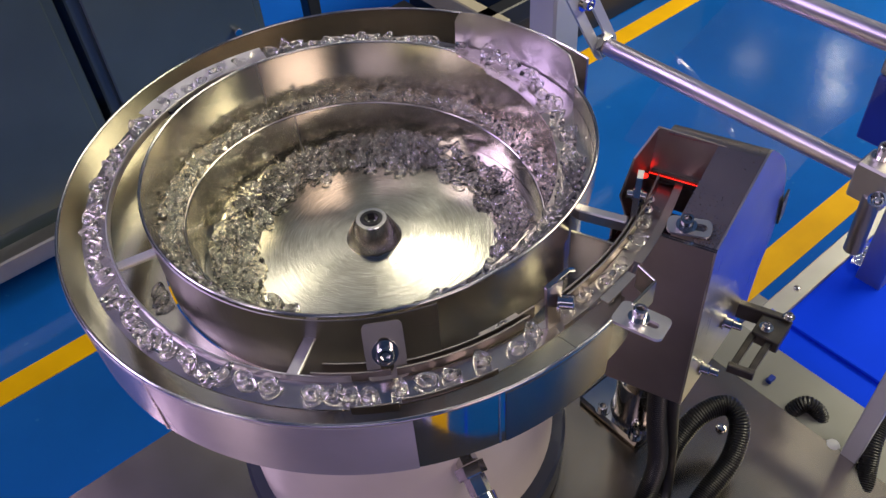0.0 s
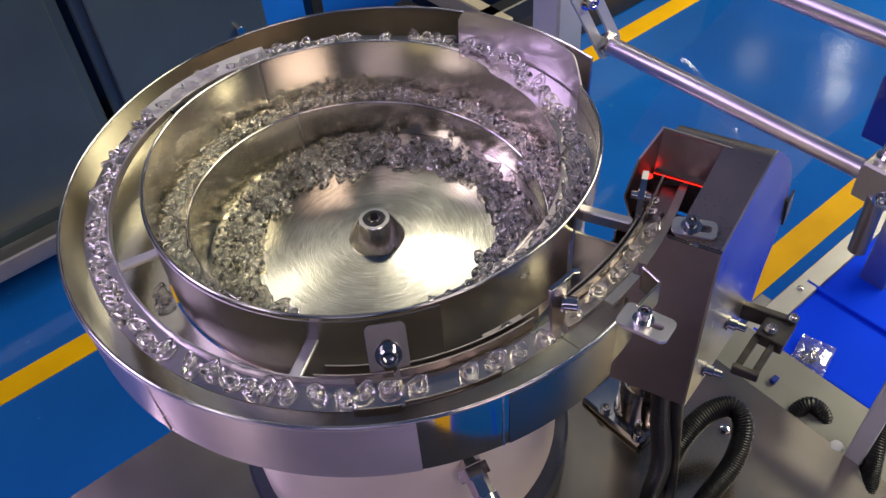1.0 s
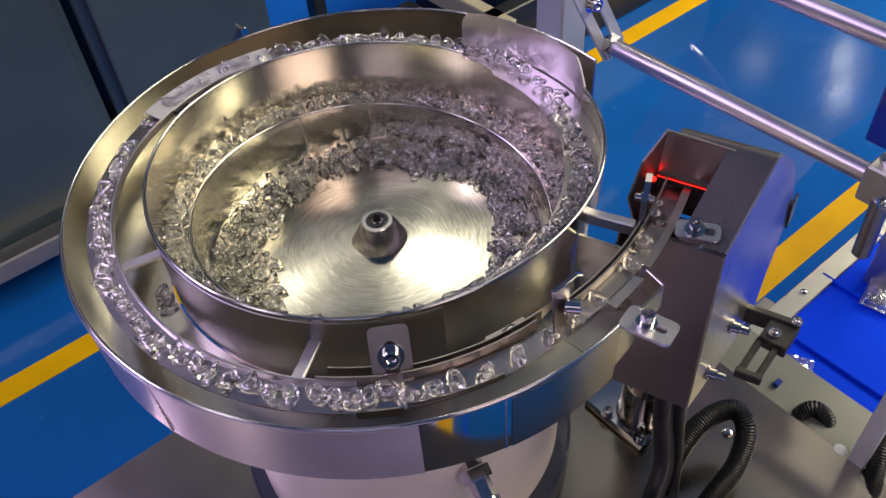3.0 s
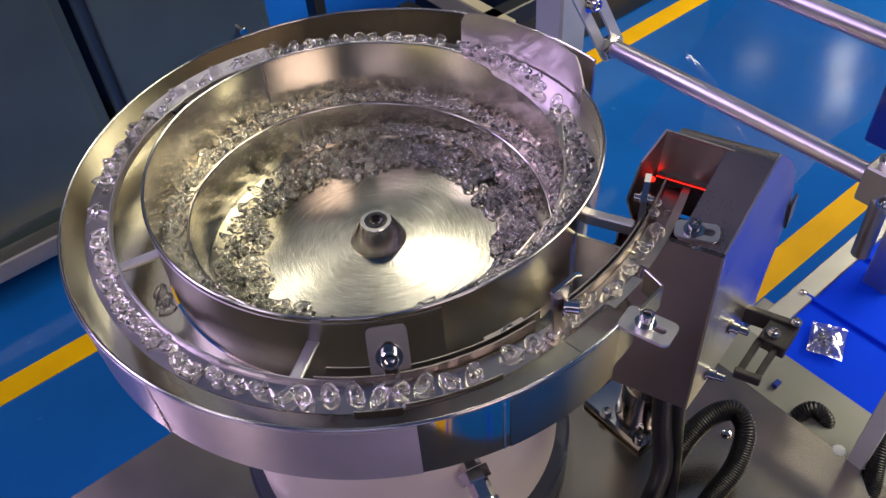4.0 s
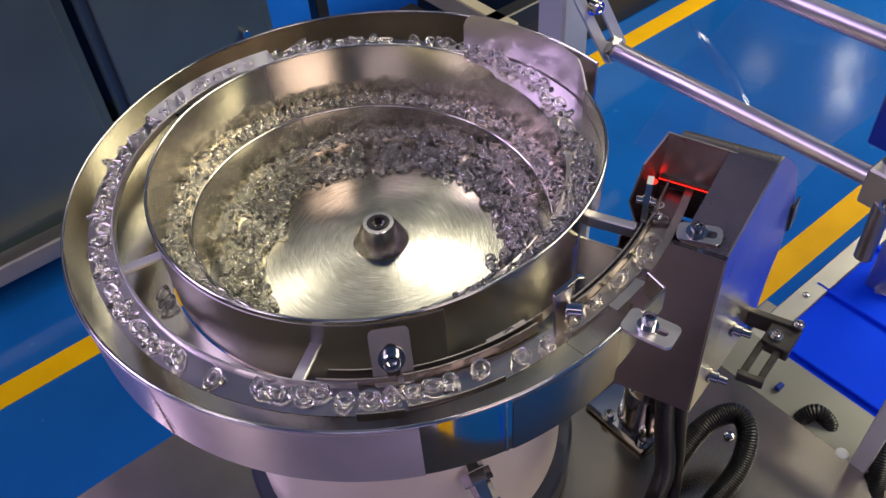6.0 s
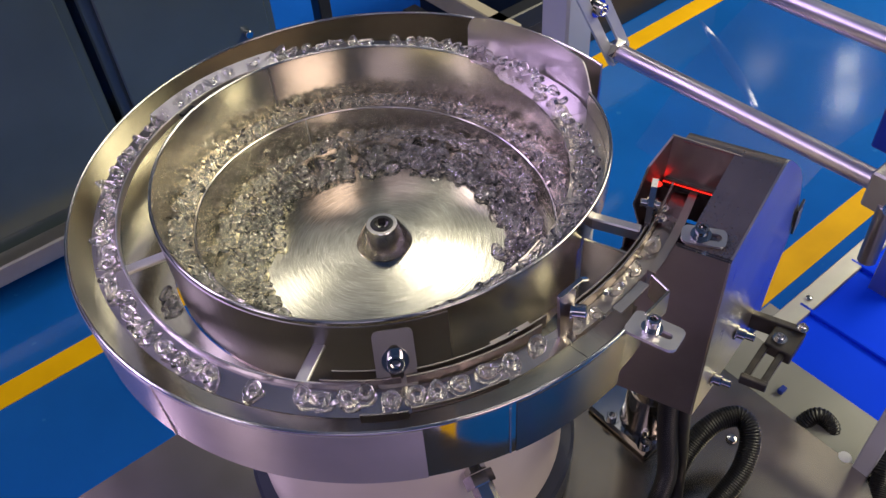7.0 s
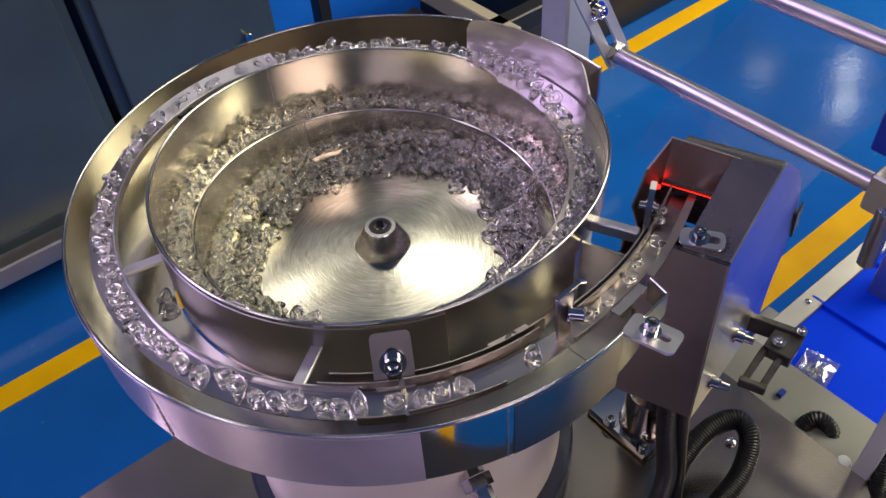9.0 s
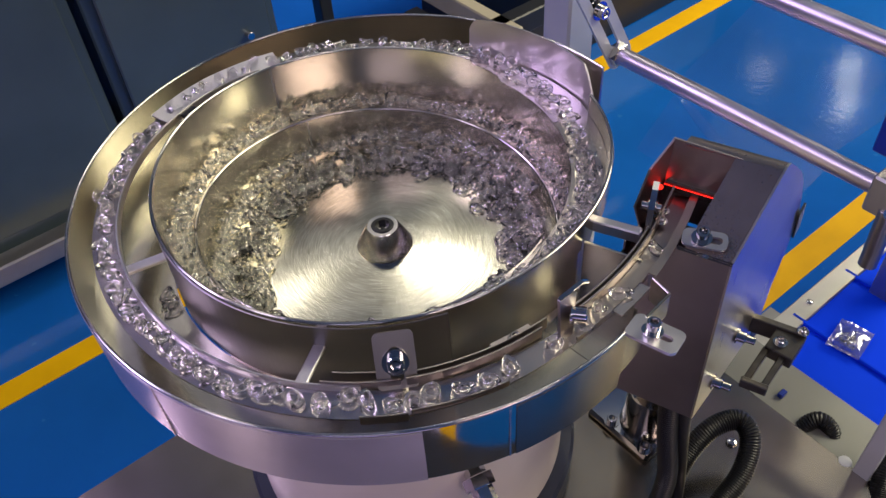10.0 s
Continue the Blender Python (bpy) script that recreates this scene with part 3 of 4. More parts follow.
        p = Vector((0.151 * math.cos(radians(a)), 0.151 * math.sin(radians(a)), 0.9795))
        q = Vector(((track_r(a % 360) - 0.006) * math.cos(radians(a2)), (track_r(a % 360) - 0.006) * math.sin(radians(a2)), 0.9795))
        part("strut", block((0.0075, 0.003, (q - p).length), along(p, q, Vector((-p.y, p.x, 0))) @ Matrix.Translation((0, 0, (q - p).length / 2)), 0.0006), M_GUARD, f, "flat steel strut welded between bowl and track")
    p, q = Vector((0.134, -0.083, 0.985)), Vector((0.160, -0.101, 0.985))
    part("strut", block((0.009, 0.007, (q - p).length), along(p, q, Z) @ Matrix.Translation((0, 0, (q - p).length / 2)), 0.0008), M_GUARD, f)
    # upright tabs with slots
    def tab(a, r, w, h, zb, lean=12):
        c, s = math.cos(radians(a)), math.sin(radians(a))
        out = Vector((c, s, 0))
        side = Vector((-s, c, 0))
        up = (Z * math.cos(radians(lean)) - out * math.sin(radians(lean))).normalized()
        p = out * r + Z * zb
        n = side.cross(up).normalized()
        m = Matrix(((side.x, up.x, n.x, p.x), (side.y, up.y, n.y, p.y), (side.z, up.z, n.z, p.z), (0, 0, 0, 1)))
        slot = rounded(w * 0.33, h * 0.62, w * 0.16, 5, 0, h * 0.43)
        pl = part("slotted_tab", plate(rounded(w, h, w * 0.16, 5, 0, h / 2), [slot], 0.0018, m), M_DARKSTEEL, f, "upright slotted tab with rounded corners")
        cap_screw(pl, p + up * h * 0.48 + n * 0.002, n, 0.0050, 0.008)
    tab(-91.5, 0.1842, 0.0228, 0.033, 0.9815, 38)
    base_p, e, nrm = Vector((0.0905, -0.1682, 0.984)), Vector((0.871, 0.491, 0)), Vector((0.491, -0.871, 0))
    m = Matrix(((e.x, 0, nrm.x, base_p.x), (e.y, 0, nrm.y, base_p.y), (0, 1, 0, base_p.z), (0, 0, 0, 1)))
    pl = part("upright_tab", plate([(-0.0020, -0.004), (0.0075, -0.004), (0.0075, 0.034), (-0.0032, 0.0370), (-0.0050, 0.0355)], [], 0.0020, m), M_BOX, f, "upright steel tab with a bent top")
    top0, top1, top2 = base_p + e * -0.0045 + Z * 0.0365, base_p + e * 0.0120 + Z * 0.0385, base_p + e * 0.0165 + Z * 0.0355
    for p, q in ((top0, top1), (top1, top2)):
        part("tab_arm", block((0.0026, 0.0016, (q - p).length + 0.001), along(p, q, nrm) @ Matrix.Translation((0.001, 0, (q - p).length / 2)), 0.0004), M_SHEET, pl)
    p = base_p + e * 0.004 + Z * 0.0195 + nrm * 0.002
    way = (nrm * 0.75 + e * 0.65).normalized()
    cap_screw(pl, p, way, 0.0042, 0.008)
    # outer screw plates
    for p, s, ln, w, lean in (((0.1425, -0.1778, 0.9835), -44, 0.031, 0.0205, -7), ((0.1920, -0.1215, 0.9940), -26, 0.027, 0.0130, 12)):
        m = Matrix.Translation(p) @ pose(0, 0, 0, lean, 0, s)
        pl = part("slotted_plate", plate(rounded(ln, w, 0.0042), [rounded(0.013, 0.0052, 0.0025, 5, 0.004, 0)], 0.002, m), M_GUARD, f, "flat slotted plate with rounded corners")
        up = m.to_3x3() @ Z
        cap_screw(pl, m @ Vector((-0.002, 0, 0.002)), up, 0.0042, 0.007)
    corner = [Vector((0.1415, -0.1650, 0.975)), Vector((0.1610, -0.1505, 0.975)), Vector((0.1555, -0.1360, 0.975))]
    for p, q in zip(corner, corner[1:]):
        part("outer_bracket", block((0.020, 0.0018, (q - p).length), along(p, q, Z) @ Matrix.Translation((0, 0, (q - p).length / 2)), 0.0004), M_PAN, f, "bent steel bracket beside the chute")
    cap_screw(f, (0.065, -0.165, 0.9815), Z, 0.0036, 0.005)
    # small clamp at the chute's mouth
    way = Vector((0.46, 0.888, 0)).normalized()
    out = Vector((way.y, -way.x, 0))
    p = Vector((0.1625, -0.0990, 0.980))
    m = Matrix(((way.x, 0, out.x, p.x), (way.y, 0, out.y, p.y), (0, 1, 0, p.z), (0, 0, 0, 1)))
    cl = part("mouth_clamp", plate([(-0.004, 0.0), (0.026, 0.0), (0.028, 0.012), (0.026, 0.027), (0.021, 0.031), (0.014, 0.030), (0.004, 0.022), (0.0, 0.012)], [], 0.0038, m), M_CHROME, f, "upright clamp plate at the mouth of the chute")
    cap_screw(cl, p + way * 0.016 + Z * 0.014 + out * 0.0038, out, 0.0028, 0.003)
    cap_screw(cl, p + way * 0.016 + Z * 0.014, -out, 0.0030, 0.004)
    for k in (0.012, 0.022):
        cap_screw(cl, p + way * k + out * 0.009 + Z * 0.006, Z, 0.0026, 0.003)
    # drum
    part("drum", lathe([(0, 0.668), (0.1435, 0.668), (0.145, 0.670), (0.145, 0.899), (0.142, 0.902), (0, 0.902)], 96), M_CREAM, f, "cream painted drive drum")
    part("foot_ring", lathe([(0, 0.630), (0.156, 0.630), (0.158, 0.633), (0.158, 0.664), (0.155, 0.668), (0, 0.668)], 96), M_NAVY, f, "dark navy base ring")
    a = radians(-74)
    p = Vector((0.145 * math.cos(a), 0.145 * math.sin(a), 0.800))
    w = Vector((math.cos(a), math.sin(a), -0.45)).normalized()
    ft = part("cable_gland", rod(p - w * 0.004, p + w * 0.030, 0.0085, 6), M_CHROME, f, "bright metal cable gland on the drum", 30)
    part("gland_nut", rod(p + w * 0.004, p + w * 0.014, 0.0118, 6), M_CHROME, ft, "", 30)
    part("gland_cap", rod(p + w * 0.028, p + w * 0.042, 0.0098, 24), M_CHROME, ft)
    part("cable", hose([p + w * 0.038, p + w * 0.07, p + w * 0.10 + Vector((0.02, 0, -0.03)), Vector((0.06, -0.26, 0.64)), Vector((0.12, -0.32, 0.638))], 0.0052), M_BLACK, ft, "black cable from the gland")


# ---- table, sensor box, conveyor ----
def table():
    t = thing("machine_table", at(0, 0, 0), "brushed steel machine table top on a steel frame", "machine table")
    part("table_top", block((0.90, 0.553, 0.012), Matrix.Translation(at(0.30 - 0.45, -0.1085, 0.624)) @ MACHINE, 0.0015), M_TABLE, t, "brushed steel table top")
    part("edge_fold", block((0.003, 0.545, 0.014), Matrix.Translation(at(0.2975, -0.1085, 0.611)) @ MACHINE), M_TABLE, t)
    for u, w in ((-0.55, 0.13), (-0.55, -0.345), (0.22, 0.13), (0.22, -0.345)):
        part("leg", block((0.05, 0.05, 0.618), Matrix.Translation(at(u, w, 0.309)) @ MACHINE, 0.003), M_DARKSTEEL, t)
    for x, y in ((0.3075, -0.0630), (0.2455, -0.0850)):
        b = lathe([(0, 0.63), (0.0052, 0.63), (0.0052, 0.6315), (0.0043, 0.6335), (0.0025, 0.6342), (0, 0.6344)], 20, Matrix.Translation((x, y, 0)))
        part("button_screw", b, M_CHROME, t)


def sensor_box():
    """Sheet box whose top slopes up to a rolled back, with an open hood and a red lamp bar in it."""
    s = thing("sensor_box", (0.22, -0.10, 0.82), "brushed steel sensor box with a red light in its open hood", "sensor box")
    corner = Vector((0.2045, -0.138, 0))                 # front corner beside the conveyor
    lh = Vector((-0.7766, 0.6300, 0))                    # along the front
    dh = Vector((math.cos(radians(41)), math.sin(radians(41)), 0))   # front to back
    wide = 0.0735

    def pt(l, d, z):
        return corner + lh * l + dh * d + Z * z

    def shell(name, rows, mat, label, smooth=40, thick=0.0014):
        """Thin sheet through rows of points, thickened inward."""
        bm = bmesh.new()
        g = [[bm.verts.new(p) for p in row] for row in rows]
        for p, q in zip(g, g[1:]):
            for i in range(len(p) - 1):
                bm.faces.new((p[i], p[i + 1], q[i + 1], q[i]))
        bmesh.ops.recalc_face_normals(bm, faces=bm.faces[:])
        bmesh.ops.solidify(bm, geom=bm.faces[:], thickness=thick)
        return part(name, bm, mat, s, label, smooth)

    def quad(name, pts, mat=M_BOX, label="", thick=0.0014):
        bm = bmesh.new()
        fc = bm.faces.new([bm.verts.new(p) for p in pts])
        n = (pts[1] - pts[0]).cross(pts[2] - pts[0]).normalized()
        made = bmesh.ops.extrude_face_region(bm, geom=[fc])
        bmesh.ops.translate(bm, verts=[v for v in made["geom"] if isinstance(v, bmesh.types.BMVert)], vec=n * thick)
        return part(name, bm, mat, s, label, 0)

    back = [(0.0530, 1.0235), (0.0570, 1.0254), (0.0610, 1.0252), (0.0680, 1.0195), (0.0800, 1.0090), (0.0950, 0.9950), (0.1080, 0.9780), (0.1200, 0.9530), (0.1290, 0.9300), (0.1270, 0.8950), (0.1190, 0.8645), (0.1170, 0.8300)]
    prof = [(0.008, 0.809), (0.0, 0.986), (0.0235, 1.0025)] + back + [(0.085, 0.815), (0.03, 0.809)]
    bm = bmesh.new()
    rims = [[bm.verts.new(pt(l, d, z)) for d, z in prof] for l in (0.0, 0.0014)]
    bm.faces.new(rims[0])
    bm.faces.new(rims[1])
    for i in range(len(prof)):
        j = (i + 1) % len(prof)
        bm.faces.new((rims[0][i], rims[0][j], rims[1][j], rims[1][i]))
    # Cheek light, front dark: the light on each face is in its steel's tone.
    part("side_cheek", bm, M_CHEEK, s, "smooth satin side sheet of the box, toned light for its reflections", 30)
    quad("front_sheet", [pt(0.0016, 0.008, 0.809), pt(wide, 0.008, 0.809), pt(wide, 0.00162, 0.950), pt(0.044, 0.00049, 0.975), pt(0.0345, 0.0, 0.9858), pt(0.0016, 0.0, 0.9858)], label="plain front sheet, toned dark for its reflections")
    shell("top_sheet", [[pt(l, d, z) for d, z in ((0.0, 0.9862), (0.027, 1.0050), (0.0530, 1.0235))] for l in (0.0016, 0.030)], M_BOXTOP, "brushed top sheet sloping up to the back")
    bm_rows = [[pt(l, d, z) for d, z in back] for l in (0.0016, 0.062)]
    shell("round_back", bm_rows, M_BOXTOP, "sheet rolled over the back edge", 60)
    quad("front_lip", [pt(0.0, -0.0004, 0.9850), pt(0.0345, -0.0004, 0.9850), pt(0.0345, 0.0006, 0.9872), pt(0.0, 0.0006, 0.9872)], M_CHROME, "bright folded front edge", 0.0006)
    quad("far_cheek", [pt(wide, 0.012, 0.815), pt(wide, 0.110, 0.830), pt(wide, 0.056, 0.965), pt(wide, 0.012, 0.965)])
    # hood walls round the lamp
    quad("hood_wall", [pt(wide, 0.030, 0.965), pt(wide, 0.0555, 0.965), pt(0.0700, 0.0555, 1.0252), pt(0.0745, 0.0350, 1.0105), pt(0.0785, 0.0300, 0.9800)], M_HOOD, "upright hood sheet")
    quad("hood_wall", [pt(wide, 0.0555, 0.960), pt(0.030, 0.0545, 0.960), pt(0.0255, 0.0545, 1.0240), pt(0.0700, 0.0555, 1.0250)], M_HOOD)
    quad("notch_sheet", [pt(0.0300, 0.0040, 0.945), pt(0.0300, 0.0525, 0.945), pt(0.0300, 0.0525, 1.0210), pt(0.0300, 0.0040, 0.9870)], M_HOOD)
    quad("hood_floor", [pt(wide, 0.004, 0.955), pt(0.031, 0.004, 0.955), pt(0.031, 0.054, 0.955), pt(wide, 0.054, 0.955)], M_BLACK)
    p, q = pt(0.0690, 0.0525, 0.9895), pt(0.0325, 0.0525, 0.9895)
    lamp = part("lamp_bar", block((0.007, 0.003, (q - p).length), along(p - Z * 0.002, q - Z * 0.002, Z) @ Matrix.Translation((0, 0, (q - p).length / 2))), M_BLACKMETAL, s, "slim lamp bar in the hood")
    for i in range(26):
        c = p.lerp(q, i / 25) - dh * 0.0022
        part("red_diode", lathe([(0, -0.0006), (0.0006, 0), (0, 0.0006)], 8, Matrix.Translation(c)), M_RED, lamp)
    part("red_lens", lathe([(0, -0.0018), (0.0019, -0.0009), (0.0024, 0.0), (0.0019, 0.0009), (0, 0.0018)], 14, Matrix.Translation(pt(0.0705, 0.047, 0.9885))), M_RED, lamp, "glowing red lens")
    # screws on the side
    for d, z in ((0.062, 0.857), (0.034, 0.829)):
        c = pt(0, d, z)
        cap_screw(s, c, -lh, 0.0042, 0.006)
        part("stud", rod(c - lh * 0.006, c - lh * 0.014, 0.0030, 14), M_CHROME, s)
    part("back_flap", block((0.0016, 0.012, 0.030), Matrix.Translation(pt(-0.0010, 0.1300, 0.925)) @ pose(0, 0, 0, 14, 0, -45)), M_BLACKMETAL, s, "black flap at the back corner")
    # post
    c = Vector((0.222, -0.022, 0.630))
    part("post_flange", block((0.056, 0.078, 0.009), Matrix.Translation(c + Z * 0.0045) @ MACHINE, 0.003), M_CHROME, s, "chromed flange plate on the table")
    part("post_collar", lathe([(0.0, 0.638), (0.027, 0.638), (0.0255, 0.641), (0.0235, 0.646), (0.0230, 0.690), (0.0215, 0.693), (0, 0.693)], 40, Matrix.Translation((c.x + 0.010, c.y - 0.006, 0))), M_CHROME, s)
    part("post", rod((c.x + 0.010, c.y - 0.006, 0.66), (c.x + 0.004, c.y - 0.024, 0.83), 0.0185, 40), M_CHROME, s, "chromed round post under the box")
    for du, dw in ((-0.021, 0.012), (-0.020, -0.030), (0.021, -0.030)):
        cap_screw(s, c + U * du + W * dw + Z * 0.009, Z, 0.0050, 0.006)


def side_bracket():
    """A flat arm off the box's side, a thick plate at its end and a slotted fork hanging back from it."""
    b = thing("clamp_bracket", (0.2765, -0.0754, 0.84), "black oxide clamp bracket with a slotted fork beside the sensor box", "clamp bracket")
    root = Vector((0.2765, -0.0754, 0.8400))
    out, front = Vector((0.7766, -0.6300, 0)), Vector((-0.7547, -0.6561, 0))
    tilt = (front - Z * 0.10).normalized()

    def bar(name, p, q, wide, thick, side, label=""):
        d = (q - p).length
        return part(name, block((wide, thick, d), along(p, q, side) @ Matrix.Translation((0, 0, d / 2)), 0.0008), M_BLACKMETAL, b, label)
    bar("arm", root - out * 0.004, root + out * 0.040, 0.017, 0.006, Z, "flat black arm")
    knee = root + out * 0.030
    bar("knuckle", knee - front * 0.002, knee + tilt * 0.024, 0.022, 0.013, out, "thick black end plate")
    for k in (-0.0065, 0.0065):
        p = knee + out * (k - 0.003) + tilt * 0.020
        bar("fork", p, p + tilt * 0.038, 0.0052, 0.007, out)
    p = knee - out * 0.003 + tilt * 0.056
    bar("foot_bar", p - out * 0.010, p + out * 0.010, 0.005, 0.009, front)
    cap_screw(b, knee + tilt * 0.015 + Z * 0.0065 - out * 0.003, Z, 0.0036, 0.003)
    cap_screw(b, root + out * 0.037 + Z * 0.0085, Z, 0.0030, 0.003)


BELT_Z = 0.60
BAG_W = -0.235


def conveyor():
    k = thing("belt_conveyor", at(0.9, -0.30, 0), "low conveyor with a bright blue cleated belt and steel rails", "belt conveyor")
    part("belt", block((1.5, 0.33, 0.006), Matrix.Translation(at(1.02, -0.305, BELT_Z - 0.003)) @ MACHINE), M_BELT, k, "bright blue plastic belt")
    part("rail", block((1.5, 0.025, 0.05), Matrix.Translation(at(1.03, -0.1455, BELT_Z - 0.020)) @ MACHINE, 0.001), M_ALU, k, "pale metal side rail")
    part("rail", block((1.5, 0.030, 0.05), Matrix.Translation(at(1.02, -0.487, BELT_Z - 0.008)) @ MACHINE, 0.001), M_ALU, k)
    for u in (0.47, 0.70, 0.95):
        part("rail_screw", lathe([(0, 0), (0.004, 0), (0.004, 0.002), (0.002, 0.003), (0, 0.003)], 14, Matrix.Translation(at(u, -0.1455, BELT_Z + 0.005))), M_CHROME, k)
    part("cover_plate", block((0.066, 0.33, 0.004), Matrix.Translation(at(0.334, -0.295, 0.6195)) @ MACHINE, 0.001), M_PUTTY, k, "flat grey cover plate before the belt")
    for u, w in ((0.45, -0.121), (0.45, -0.487), (1.6, -0.121), (1.6, -0.487)):
        part("leg", block((0.03, 0.03, 0.567), Matrix.Translation(at(u, w, 0.2835)) @ MACHINE), M_DARKSTEEL, k)
    part("plate_clip", block((0.010, 0.006, 0.006), Matrix.Translation(at(0.325, -0.205, 0.6245)) @ MACHINE, 0.001), M_BLUEPART, k, "small blue clip")
    return k


def cleats(k):
    """Low ridges across the belt, which travel with it."""
    made = []
    for i in range(9):
        ob = part("cleat", block((0.006, 0.326, 0.005), Matrix.Translation(at(0, -0.305, BELT_Z + 0.0025)) @ MACHINE, 0.0012), M_BELT, k)
        made.append(ob)
    return made


def uprights():
    c = thing("frame_column", (0.255, 0.395, 0), "square steel column of the packing machine frame", "column")
    part("tube", block((0.044, 0.044, 1.20), Matrix.Translation((0.255, 0.395, 0.60)) @ MACHINE, 0.003), M_BRACKET, c, "square steel tube", 20)
    part("foot_plate", block((0.09, 0.09, 0.008), Matrix.Translation((0.255, 0.395, 0.004)) @ MACHINE), M_DARKSTEEL, c)
    # slotted bracket carrying the rod
    p = Vector((0.2865, 0.316, 0.850))
    up = (Z * 0.86 - U * 0.50).normalized()
    side = U * 0.86 + Z * 0.50
    n = side.cross(up).normalized()
    m = Matrix(((side.x, up.x, n.x, p.x), (side.y, up.y, n.y, p.y), (side.z, up.z, n.z, p.z), (0, 0, 0, 1)))
    b = part("slotted_bracket", plate(rounded(0.034, 0.15, 0.010, 5, 0, 0.052), [rounded(0.011, 0.105, 0.005, 5, 0, 0.055)], 0.004, m), M_BRACKET, c, "grey painted slotted bracket")
    cap_screw(b, p + up * 0.072 + n * 0.004, n, 0.007, 0.008)
    cap_screw(b, p + up * 0.072 - n * 0.001, -n, 0.007, 0.008)
    part("spacer", rod(p + up * 0.09 - n * 0.002, p + up * 0.09 - n * 0.030, 0.008), M_CHROME, c)
    r = thing("guide_rod", (0.2865, 0.316, 0.85), "round polished steel film guide rod", "guide rod", "film guide rods")
    part("bar", rod((0.286, 0.314, 0.846), (0.4695, 0.011, 0.846), 0.0098, 32), M_ROD, r)
    part("end_nut", rod((0.2855, 0.315, 0.846), (0.2915, 0.305, 0.846), 0.0135, 6), M_CHROME, r, "", 30)
    r = thing("guide_rod", (0.416, 0.186, 0.95), "round polished steel film guide rod", "guide rod", "film guide rods")
    part("bar", rod((0.366, 0.273, 0.95), (0.56, -0.063, 0.95), 0.0100, 32), M_ROD, r)
    # clamp on the rod's other end
    b = thing("rod_clamp", (0.452, 0.040, 0.85), "square metal rod clamp with a hanging pin", "rod clamp")
    part("clamp_block", block((0.030, 0.034, 0.040), Matrix.Translation((0.4555, 0.034, 0.845)) @ MACHINE, 0.002), M_ALU, b)
    part("pin", rod((0.449, 0.024, 0.836), (0.446, 0.018, 0.772), 0.0085, 24), M_DARKSTEEL, b, "plain round steel pin")
    cap_screw(b, (0.4455, 0.014, 0.842), (-0.45, -0.85, 0.1), 0.0055, 0.004)
    cap_screw(b, (0.458, 0.042, 0.865), Z, 0.006, 0.012)
    f = thing("side_fixture", (0.578, 0.11, 0.0), "blue enamelled fixture with a grey metal top", "fixture")
    part("body", block((0.05, 0.075, 0.075), Matrix.Translation((0.545, 0.118, 0.842)) @ MACHINE, 0.002), M_BLUEPART, f)
    part("cap", block((0.05, 0.075, 0.045), Matrix.Translation((0.545, 0.118, 0.904)) @ MACHINE, 0.002), M_ALU, f)
    part("stand", block((0.03, 0.03, 0.90), Matrix.Translation((0.578, 0.110, 0.45)) @ MACHINE, 0.001), M_ALU, f)
    q = thing("frame_post", at(0.345, -0.43, 0), "grey flat frame post of the conveyor with a rounded white foot", "frame post")
    part("bar", block((0.008, 0.016, 0.30), Matrix.Translation((0.414, -0.117, 0.7715)) @ MACHINE, 0.001), M_BRACKET, q)
    for u, w in ((0.300, -0.291), (0.302, -0.324)):
        part("foot_knob", lathe([(0, 0), (0.007, 0), (0.0075, 0.003), (0.006, 0.007), (0, 0.009)], 20, Matrix.Translation(at(u, w, 0.6235))), M_WHITE, q, "round white foot")


f_rows = []


